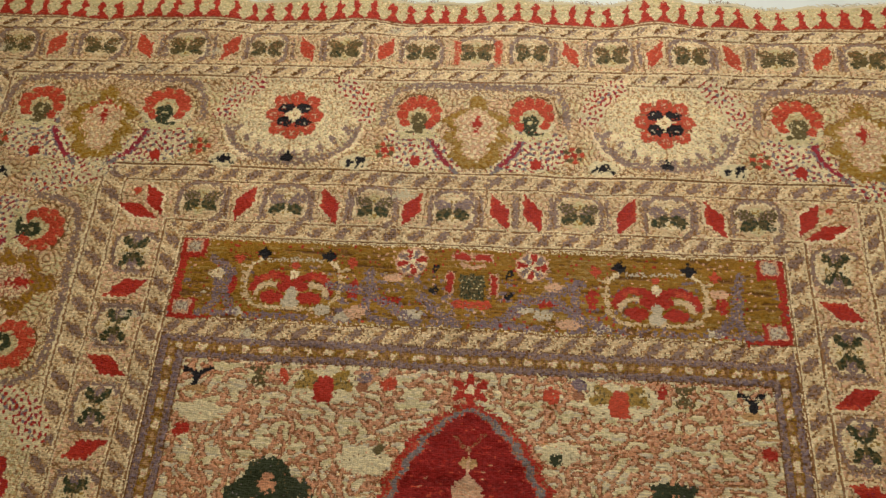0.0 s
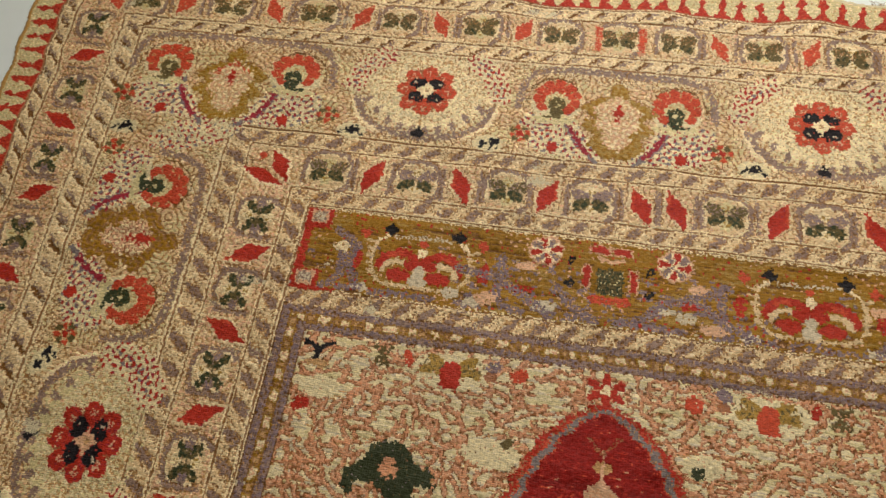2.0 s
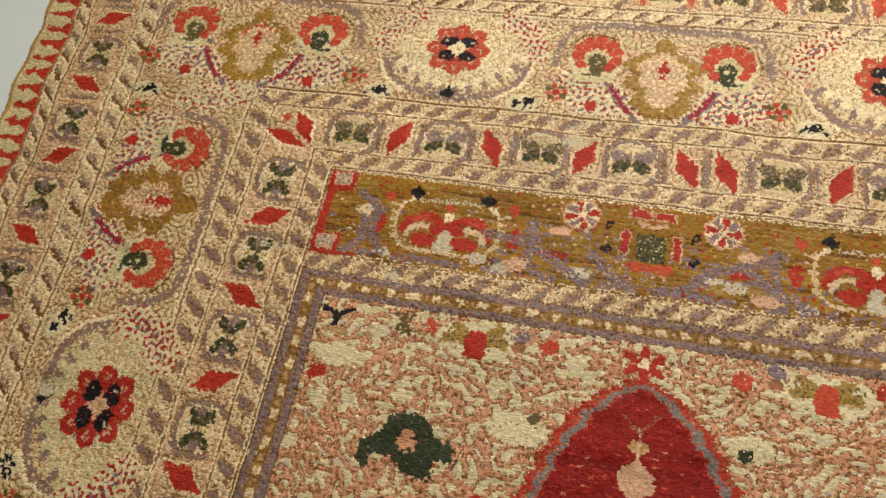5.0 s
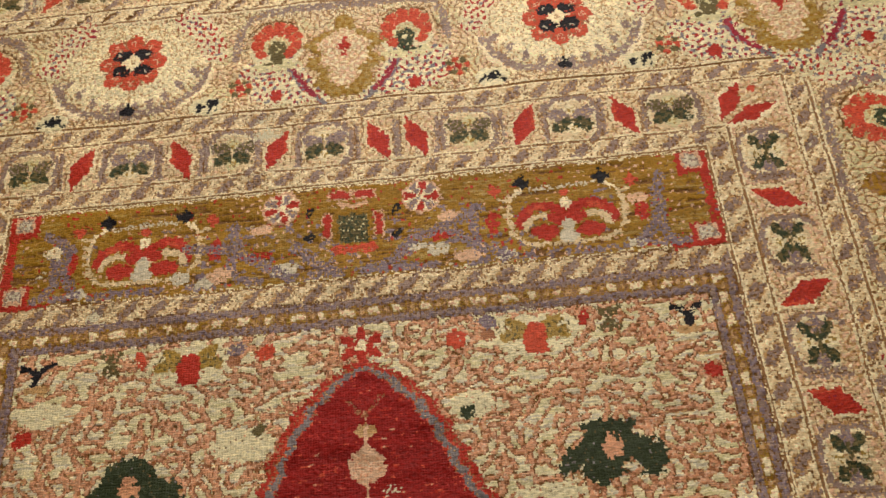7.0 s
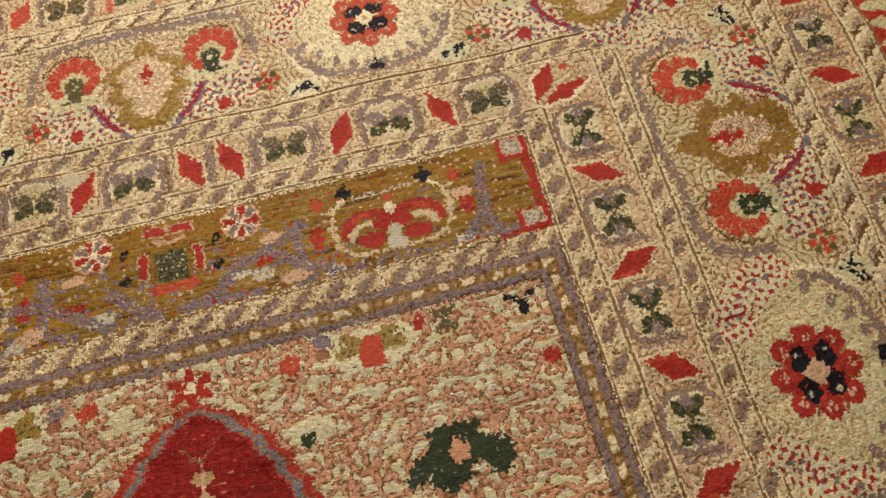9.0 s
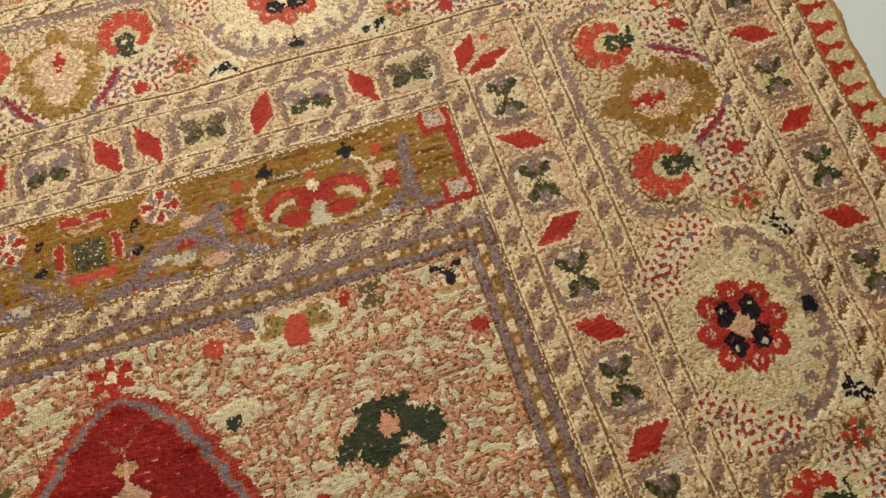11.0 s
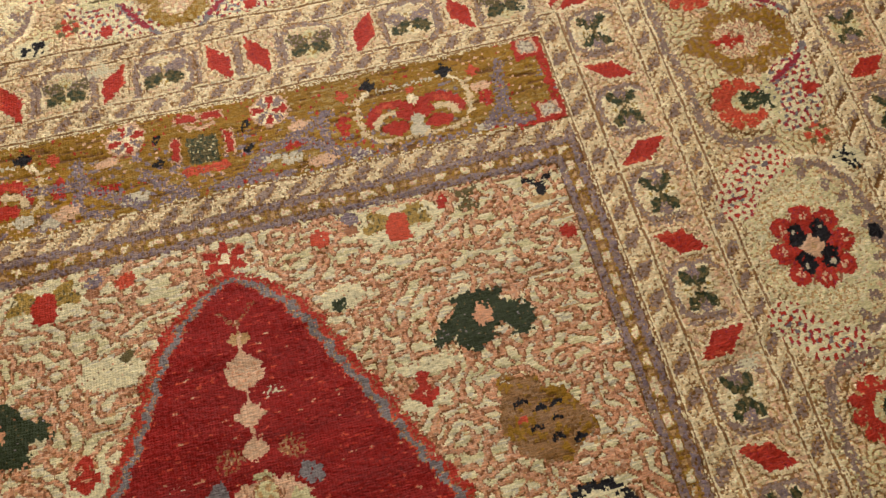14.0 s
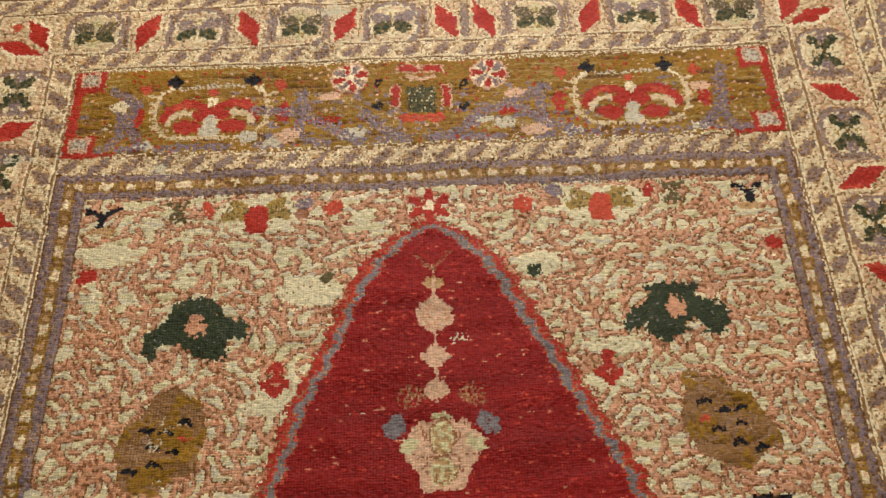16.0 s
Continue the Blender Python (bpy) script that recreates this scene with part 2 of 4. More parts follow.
V = np.maximum(V_SIDE, V_TOP)
ON_TOP = V_TOP >= V_SIDE
RUN = np.where(ON_TOP, JA, JB)                    # distance along a border

COL = np.full((NY, NX), INDEX["ivory"], np.int16)
PART = np.zeros((NY, NX), np.int32)
PARTS = []                                        # (name, label, the part it belongs to)


def new_part(name, label="", above=None):
    PARTS.append((name, label, above))
    return len(PARTS) - 1


def region(mask, colour, name=None, label=""):
    if name:
        PART[mask] = new_part(name, label)
    COL[mask] = INDEX[colour]


fine = band_noise(0.0034, 0.0065, seed=3)
fine_b = band_noise(0.0032, 0.0062, seed=4)
worm = band_noise(0.0064, 0.0084, stretch=1.25, seed=5)
worm_flat = band_noise(0.0062, 0.0088, stretch=2.3, seed=6)
lump = band_noise(0.0055, 0.0085, seed=15)
lump_b = band_noise(0.0050, 0.0080, seed=16)
dots = band_noise(0.0064, 0.0080, stretch=0.8, seed=34)
dots_b = band_noise(0.0060, 0.0076, stretch=1.4, seed=35)
patch = band_noise(0.05, 0.2, seed=8)
patch_b = band_noise(0.03, 0.12, seed=9)
row_a = band_noise(0.006, 0.06, stretch=14, seed=10)


def strand(noise):
    """Distance from the lines along which a noise is zero: long even strands that coil and branch."""
    gy, gx = np.gradient(noise, KNOT)
    return np.abs(noise) / np.clip(np.hypot(gx, gy), 60.0, None)


def below(mask):
    """The row under and the column beside a mask, for worn brown outlines and the scrolls' painted shade."""
    return np.roll(mask, -1, axis=0) | np.roll(mask, 1, axis=1)


# field with its branching scrollwork
field = (V < 0) & (JB <= 0.016)
region(field, "ivory", "field", "ivory field covered with salmon scrollwork")
coil = strand(band_noise(0.0165, 0.0215, seed=5))
drawn = strand(band_noise(0.0140, 0.0190, stretch=3.0, seed=6))
limb = strand(band_noise(0.036, 0.052, seed=31) + 0.10 * lump)
open_ground = band_noise(0.018, 0.050, stretch=1.6, seed=32)
flat_zone = (JB > -0.085) & (patch_b > -0.2 - 5 * (JB + 0.03)) | (patch_b > 1.3)
reach = np.where(flat_zone, 0.0010, 0.0017) - 0.0008 * np.clip(open_ground - 0.35, -0.2, 1.6)
scroll = field & ((np.where(flat_zone, drawn, coil) < reach) | ((limb < 0.0019) & (open_ground < 0.8)))
# brown edge runs full on the lower right, painted as the shadow side
edge = field & ~scroll & (below(scroll) | (below(scroll[::-1, ::-1])[::-1, ::-1] & (lump_b > 0.2)))
# silver and pale rows also paint highlight streaks into the ivory ground
COL[field & (row_a > 0.7)] = INDEX["silver"]
COL[field & (row_a < -0.9)] = INDEX["celadon"]
COL[field & (row_a > 1.5)] = INDEX["pale"]
COL[edge] = INDEX["rust"]
COL[edge & (lump_b > 0.3)] = INDEX["brown"]
COL[edge & (lump < -1.0)] = INDEX["tan"]
COL[scroll] = INDEX["salmon"]
COL[scroll & (fine_b > 0.8)] = INDEX["blush"]
COL[scroll & (dots > 0.95)] = INDEX["rust"]            # rust dots paint the dark gaps between the scrolls' beaded knots
ochre_row = field & ~scroll & (open_ground > 0.2) & (row_a > 1.7) & (JB < 0.0)
COL[ochre_row] = INDEX["tan"]

# borders' grounds
band_main = (V >= 0.123) & (V < 0.249)
region(band_main, "cream", "main_border", "cream main border with brown vine tracery")
trace = band_noise(0.0075, 0.0115, seed=12)
vine = strand(band_noise(0.0095, 0.0135, seed=33) + 0.1 * fine)
hatch = np.abs(((JA + np.where(ON_TOP, JB, -JB) + 0.0018 * lump) / 0.0068) % 1.0 - 0.5)
COL[band_main & (patch > 0.1) & (lump > -0.6)] = INDEX["celadon"]
COL[band_main & (patch < -0.5) & (lump_b > 0.4)] = INDEX["blush"]
COL[band_main & (trace < -0.8) & (lump > 0)] = INDEX["pale"]
COL[band_main & (vine < 0.0011) & (lump > -1.1)] = INDEX["tan"]
COL[band_main & (vine < 0.0008) & (lump_b > -0.6)] = INDEX["umber"]
near_rule = (V < 0.139) | (V > 0.228)
COL[band_main & near_rule & (hatch < 0.14) & (lump > -0.5)] = INDEX["umber"]
COL[band_main & near_rule & (hatch > 0.36) & (lump_b > -0.3)] = INDEX["straw"]
for lo, hi, name in ((0.048, 0.104, "inner_guard"), (0.269, 0.321, "outer_guard")):
    g = (V >= lo) & (V < hi)
    region(g, "cream", name, "cream guard border of red leaves and dark blossoms")
    COL[g & (lump < np.where(ON_TOP, -0.9, 0.0))] = INDEX["blush"]
    COL[g & (lump_b > 1.3)] = INDEX["pale"]
    COL[g & (vine < 0.0009) & (patch_b > -0.8)] = INDEX["tan"]
    COL[g & (vine < 0.0007) & (lump > 0.1)] = INDEX["umber"]


def minor(mask, depth, lo, hi, run, name, slashed):
    region(mask, "cream", name, "narrow cream guard stripe with slanting mauve leaves")
    t = (depth - lo) / (hi - lo)
    period = 0.0265
    COL[mask & (fine_b > 1.2)] = INDEX["tan"]
    COL[mask & (fine_b > 1.5)] = INDEX["brown"]
    COL[mask & (lump < -0.9)] = INDEX["pale"]
    s = ((run + 0.0012 * worm) / period - (t - 0.5) * (0.50 if slashed else 0.62)) % 1.0
    if slashed:
        wide = 0.20 * np.clip(1.25 - np.abs(t - 0.5) * 1.9, 0, 1)
        leaf = mask & (np.abs(s - 0.5) < wide)
        COL[mask & (np.abs(s - 0.5) < wide + 0.085) & (t > 0.08) & (t < 0.92)] = INDEX["tan"]
        COL[leaf] = INDEX["mauve"]
        COL[leaf & (fine > 1.0)] = INDEX["brown"]
        COL[mask & ~leaf & below(leaf) & (fine_b > -0.5)] = INDEX["umber"]
        stem = np.abs(s - 0.5 - 0.34 * np.sign(t - 0.5))
        COL[mask & (stem < 0.035) & (fine < 0.8)] = INDEX["umber"]
        COL[mask & (stem > 0.05) & (stem < 0.10) & (t > 0.15) & (t < 0.85) & (lump_b > -0.4)] = INDEX["straw"]
    else:
        COL[mask & (np.abs(s - 0.5) < 0.09) & (t > 0.1) & (t < 0.9)] = INDEX["brown"]
        COL[mask & (np.abs(s - 0.72) < 0.13) & (t > 0.25) & (t < 0.85) & (fine < 0.7)] = INDEX["mauve"]
        COL[mask & (np.abs(s - 0.30) < 0.10) & (fine > -0.2)] = INDEX["pale"]


minor((V >= 0.0245) & (V < 0.0485), V, 0.026, 0.047, RUN, "guard_stripe", True)
minor((V >= 0.104) & (V < 0.1235), V, 0.106, 0.122, RUN, "guard_stripe", True)
minor((V >= 0.249) & (V < 0.2695), V, 0.250, 0.268, RUN, "guard_stripe", False)
minor((V >= 0.321) & (V < 0.3435), V, 0.323, 0.342, RUN, "guard_stripe", False)
inside = V < 0.0245
minor(inside & (JB > 0.040) & (JB <= 0.0565), JB, 0.040, 0.0555, JA, "guard_stripe", True)


def rule(depth, at, dark=0.0011, light=0.0027, where=True):
    """A thin brown line between two pale ones."""
    gy, gx = np.gradient(depth, KNOT)
    d = np.abs(depth - at) / np.clip(np.hypot(gx, gy), 0.35, 2.0)    # even width where the borders taper
    COL[where & (d < light) & (fine < 1.2)] = INDEX["straw"]
    COL[where & (d < dark)] = INDEX["umber"]


for at in (0.0485, 0.1045, 0.1235, 0.2495, 0.2695, 0.3215):
    rule(V, at)
for at in (0.0265, 0.3425):
    rule(V, at, 0.0009, 0.0026)

# beaded band round the field
band = (inside & (V >= 0) & (JB <= 0.040)) | ((V < 0) & (JB > 0.016) & (JB <= 0.040))
bt = np.where(V >= 0, V / 0.024, (JB - 0.016) / 0.024)
corner_t = np.maximum(np.where(V >= 0, V / 0.024, -1), (JB - 0.016) / 0.024)
bt = np.where(JB > 0.016, corner_t, bt)
brun = np.where((JB > 0.016) & ((JB - 0.016) / 0.024 >= np.where(V >= 0, V / 0.024, -1)), JA, JB)
region(band, "lilac", "beaded_band", "mauve band with a row of cream beads")
COL[band & (lump > -0.1)] = INDEX["mauve"]
COL[band & (fine_b > 1.2)] = INDEX["brown"]
core = band & (np.abs(bt - 0.5) < 0.20)
COL[core] = INDEX["umber"]
COL[core & (fine > 0.2)] = INDEX["gold"]
COL[core & (fine_b > 1.0)] = INDEX["brown"]
bs = ((brun + 0.002 * patch_b) / 0.0215) % 1.0
COL[band & (np.abs(bt - 0.5) < 0.14) & (np.abs(bs - 0.5) < 0.25)] = INDEX["ochre"]
bead = band & (np.abs(bt - 0.5) < 0.115) & (np.abs(bs - 0.5) < 0.20)
COL[bead] = INDEX["straw"]
COL[bead & (fine > 0.5)] = INDEX["blush"]
COL[band & (np.abs(bt - 0.5) < 0.085) & ((bs < 0.09) | (bs > 0.91))] = INDEX["tan"]
COL[band & (bt > 0.97)] = INDEX["brown"]
COL[band & (bt < 0.05)] = INDEX["brown"]

# ends: little red trees on celadon
cren = V >= 0.3435
region(cren, "celadon", "crenellated_edge", "celadon edge strip with red stepped trees")
COL[cren & (fine > 1.0)] = INDEX["pale"]
COL[cren & (fine_b > 1.5)] = INDEX["tan"]
ct = (V - 0.3445) / 0.0255
cs = np.abs((((RUN + 0.0012 * patch_b) / np.where(ON_TOP, 0.0218, 0.0216)) % 1.0) - 0.5)
tree = np.interp(ct, [0.0, 0.08, 0.20, 0.40, 0.50, 0.62, 0.74, 0.86, 0.95], [0.5, 0.36, 0.26, 0.11, 0.13, 0.25, 0.14, 0.08, 0.0])
COL[cren & (cs < tree) & (ct < 0.95)] = INDEX["red"]
COL[cren & (cs < tree * 0.8) & (ct < 0.9) & (fine > 0.9)] = INDEX["orange_red"]
COL[cren & (ct < 0.0)] = INDEX["rust"]


# ---- motifs ----
class Stamp:
    """A motif's own window on the plan: u runs along it, v up, at (a, b), turned by some degrees."""

    def __init__(self, name, label, a, b, turn=0.0, size=0.05, scale=1.0, mirror=1):
        x0, x1 = max(0, int((a - size - A_MIN) / KNOT)), min(NX, int((a + size - A_MIN) / KNOT) + 1)
        y0, y1 = max(0, int((b - size - B_MIN) / KNOT)), min(NY, int((b + size - B_MIN) / KNOT) + 1)
        self.win = (slice(y0, max(y0, y1)), slice(x0, max(x0, x1)))
        c, s = math.cos(radians(turn)), math.sin(radians(turn))
        da, db = JA[self.win] - a, JB[self.win] - b
        self.u, self.v = mirror * (da * c + db * s) / scale, (-da * s + db * c) / scale
        self.fine, self.fine_b, self.lump, self.lump_b = fine[self.win], fine_b[self.win], lump[self.win], lump_b[self.win]
        self.dots, self.dots_b = dots[self.win], dots_b[self.win]
        self.part = new_part(name, label) if name else None
        self.noise = 0.5 + 0.5 * np.tanh(0.8 * fine_b[self.win])

    def sub(self, name, label=""):
        """What is put from here on is a piece of this motif."""
        if not hasattr(self, "top"):
            self.top = self.part
        self.part = new_part(name, label, self.top)

    def put(self, mask, colour, own=True):
        COL[self.win][mask] = INDEX[colour]
        if own and self.part is not None:
            PART[self.win][mask] = self.part

    def ell(self, u, v, ru, rv, turn=0.0):
        c, s = math.cos(radians(turn)), math.sin(radians(turn))
        x, y = self.u - u, self.v - v
        return ((x * c + y * s) / ru) ** 2 + ((-x * s + y * c) / rv) ** 2 < 1

    def rect(self, u, v, ru, rv):
        return (np.abs(self.u - u) < ru) & (np.abs(self.v - v) < rv)

    def line(self, pts, width):
        best = np.full(self.u.shape, 9.0)
        for (ax, ay), (bx, by) in zip(pts, pts[1:]):
            dx, dy = bx - ax, by - ay
            k = np.clip(((self.u - ax) * dx + (self.v - ay) * dy) / (dx * dx + dy * dy + 1e-12), 0, 1)
            best = np.minimum(best, np.hypot(self.u - ax - k * dx, self.v - ay - k * dy))
        return best < width

    def arc(self, u, v, ru, rv, a0, a1, width):
        steps = 14
        pts = [(u + ru * math.cos(radians(a0 + (a1 - a0) * i / steps)), v + rv * math.sin(radians(a0 + (a1 - a0) * i / steps))) for i in range(steps + 1)]
        return self.line(pts, width)

    def poly(self, pts):
        hit = np.zeros(self.u.shape, bool)
        for (ax, ay), (bx, by) in zip(pts, pts[1:] + pts[:1]):
            if ay != by:
                hit ^= ((ay > self.v) != (by > self.v)) & (self.u < (bx - ax) * (self.v - ay) / (by - ay) + ax)
        return hit


def rosette(a, b, turn=0.0, vivid=True, scale=1.0):
    g = Stamp(None, "", a, b, turn, 0.1)
    inner = ((g.u / 0.068) ** 2 + ((g.v + 0.004) / 0.052) ** 2 < 1 + 0.22 * g.lump) & (g.v > -0.062) & (g.lump_b < 1.7)
    g.put(inner, "bright" if vivid else "ivory")
    g.put(inner & (g.lump > 0.3), "ivory" if vivid else "celadon")
    g.put(inner & (g.lump_b > 1.0), "celadon" if vivid else "cream")
    g.put(inner & (strand(g.lump) < 0.0006) & (g.fine_b > 0.1), "tan")
    g.put(inner & (g.fine > 1.3), "straw")
    for k in range(11):
        w = radians(-20 + 22 * k)
        g.put(g.arc(0.047 * math.cos(w), 0.040 * math.sin(w), 0.0068, 0.0052, 0, 360, 0.0007) & (g.noise < 0.62), "tan")
    arc = g.line([(-0.074, -0.018), (-0.066, -0.038), (-0.046, -0.054), (-0.022, -0.060), (0.0, -0.062), (0.022, -0.060), (0.048, -0.053), (0.067, -0.037), (0.075, -0.016)], 0.0040)
    g.put(g.line([(-0.080, -0.016), (-0.071, -0.042), (-0.048, -0.060)], 0.0022) | g.line([(0.081, -0.014), (0.072, -0.041), (0.05, -0.059)], 0.0022), "pale")
    g.put(arc & (g.lump < 1.1), "mauve")
    for k in range(10):
        w = -0.063 + 0.014 * k
        g.put(g.ell(w, -0.054 + 9 * w * w, 0.0040, 0.0062, 900 * w) & (g.noise < 0.85), "mauve")
        g.put(g.ell(w + 0.007, -0.0475 + 8.5 * (w + 0.007) ** 2, 0.0042, 0.0050) & (g.noise < 0.9), "bright" if vivid else "celadon")
    for sx in (-1, 1):
        zone = g.line([(sx * 0.052, 0.046), (sx * 0.072, 0.030), (sx * 0.082, 0.004)], 0.0130 if vivid else 0.0165)
        g.put(zone & (g.fine < 1.2), "ivory")
        core = g.line([(sx * 0.052, 0.046), (sx * 0.072, 0.030), (sx * 0.082, 0.004)], 0.0052)
        g.put(zone & (g.dots > 0.6), "red")
        g.put(zone & (g.dots > 0.6) & (g.lump > 0.6), "wine")
        g.put(core & (g.dots_b > (0.9 if vivid else 0.5)) & (g.dots < 0.6), "slate")
    s = Stamp("rosette", "orange-red rosette with four black spots" if vivid else "brick-red rosette with four black spots", a, b, turn, 0.05, scale)
    body = s.ell(0, 0, 0.0245, 0.0235)
    for k in range(8):
        w = radians(45 * k)
        reach = 0.0245 if k % 2 == 0 else 0.0255
        body |= s.ell(reach * math.cos(w), reach * math.sin(w), 0.0092, 0.0088, math.degrees(w))
    s.put(body, "orange_red" if vivid else "red")
    s.put(body & (s.fine > 1.25), "rust" if vivid else "wine")
    for k in range(8):
        w = radians(45 * k)
        s.put(s.ell(0.0245 * math.cos(w), 0.0245 * math.sin(w), 0.0040, 0.0034) & (s.noise < 0.45), "blush")
        e = w + radians(22.5)
        s.put(s.line([(0.022 * math.cos(e), 0.022 * math.sin(e)), (0.030 * math.cos(e), 0.030 * math.sin(e))], 0.0008), "rust")
    for k in range(4):
        w = radians(45 + 90 * k)
        c, n = math.cos(w), math.sin(w)
        s.sub("black_spot")
        spot = s.ell(0.0138 * c, 0.0128 * n, 0.0098, 0.0066, 14 * c * n) | s.ell(0.0185 * c, 0.0080 * n, 0.0050, 0.0028) | s.ell(0.0085 * c, 0.0175 * n, 0.0030, 0.0050)
        s.put(spot & (s.fine_b < 1.9), "black")
        s.put(s.ell(0.0195 * c, 0.0150 * n, 0.0018, 0.0012), "silver")
    s.sub("heart", "pale star-shaped heart of the rosette")
    s.put(s.poly([(0, 0.0115), (0.0040, 0.0040), (0.0120, 0), (0.0040, -0.0040), (0, -0.0115), (-0.0040, -0.0040), (-0.0120, 0), (-0.0040, 0.0040)]) | s.ell(0, 0, 0.0078, 0.0074), "bright" if vivid else "blush")
    s.put(s.ell(0, 0, 0.0026, 0.0026) & (s.noise < 0.8), "tan")
    d = Stamp("black_bud", "small black bud with a short stalk", a, b, turn, 0.08)
    d.put(d.line([(0, -0.034), (0, -0.050)], 0.0011), "tan")
    d.put(d.ell(0, -0.0575, 0.0075, 0.0048) | d.rect(0, -0.0525, 0.0022, 0.004), "black")


def carnation(a, b, turn=0.0, mirror=1, green="green", red="orange_red"):
    g = Stamp(None, "", a, b, turn, 0.07, mirror=mirror)
    g.put(g.ell(0, -0.004, 0.027, 0.025) & (g.lump < 0.9), "ivory")
    g.put(g.ell(0, -0.027, 0.026, 0.006) & (g.lump < 0.9), "celadon")
    g.put(g.line([(-0.041, -0.012), (-0.038, 0.016), (-0.028, 0.034), (-0.008, 0.041), (0.030, 0.041), (0.062, 0.043)], 0.0040) & (g.lump < 1.0), "mauve")
    g.put(g.arc(-0.002, -0.002, 0.030, 0.031, 40, 190, 0.0010), "brown")
    s = Stamp("carnation", "red arched carnation with a dark green calyx", a, b, turn, 0.04, 1.13, mirror)
    arch = np.zeros(s.u.shape, bool)
    for k in range(9):
        w = radians(-52 + 34.0 * k)
        arch |= s.ell(0.0155 * math.cos(w), 0.002 + 0.0148 * math.sin(w), 0.0078, 0.0068, math.degrees(w))
    arch &= ~s.ell(0, -0.003, 0.0115, 0.0104)
    s.put(s.ell(0, -0.002, 0.0118, 0.0106), "celadon")
    s.put(s.ell(0, -0.002, 0.0105, 0.0095) & (s.fine > 0.6), "tan")
    s.put(arch, red)
    for k in range(8):
        w = radians(-35 + 34.0 * k)
        s.put(arch & s.line([(0.0165 * math.cos(w), 0.002 + 0.0155 * math.sin(w)), (0.026 * math.cos(w), 0.002 + 0.025 * math.sin(w))], 0.0009), "tan")
    s.put(arch & (s.fine > 1.9), "salmon")
    s.put(arch & (s.fine_b > 1.1), "red")
    s.sub("calyx", "dark green calyx")
    s.put((s.ell(0.001, -0.006, 0.0085, 0.0080) | s.ell(0.001, -0.0150, 0.0068, 0.0058) | s.rect(-0.004, -0.0205, 0.008, 0.0016)) & (s.fine_b < 1.6), green)
    s.put(s.ell(0.001, -0.006, 0.0090, 0.0080) & (s.fine > 1.0), "olive")
    s.put(s.ell(0.001, -0.007, 0.0022, 0.0020), "celadon")


def palmette_ground(a, b, turn=0.0):
    """Speckled ivory wedges on both sides of a palmette."""
    g = Stamp(None, "", a, b, turn, 0.12)
    for sx in (-1, 1):
        zone = g.poly([(sx * 0.052, 0.004), (sx * 0.100, 0.0), (sx * 0.108, -0.030), (sx * 0.075, -0.050), (sx * 0.012, -0.050)])
        g.put(zone & (g.fine < 1.2), "ivory")
        g.put(zone & (g.dots_b < -1.4), "bright")
        g.put(zone & (g.dots_b > 1.0), "slate")
        g.put(zone & (g.dots > 0.85), "wine")
        g.put(zone & (g.dots > 0.85) & (g.lump > 0.3), "red")
        g.put(g.ell(sx * 0.066, -0.040, 0.006, 0.007), "red")
    for sx in (-1, 1):
        w = Stamp("wine_stem", "slanting wine-red and mauve stem", a, b, turn, 0.07, mirror=sx)
        w.put(w.line([(0.052, 0.004), (0.051, -0.008), (0.046, -0.020), (0.036, -0.036), (0.022, -0.051)], 0.0025) & (w.noise < 0.95), "wine")
        w.put(w.line([(0.055, 0.003), (0.054, -0.009), (0.049, -0.021), (0.039, -0.037)], 0.0009), "lilac")
        w.put(w.line([(0.051, 0.009), (0.050, 0.002)], 0.0021) | w.line([(0.027, -0.046), (0.019, -0.053)], 0.0022), "slate")


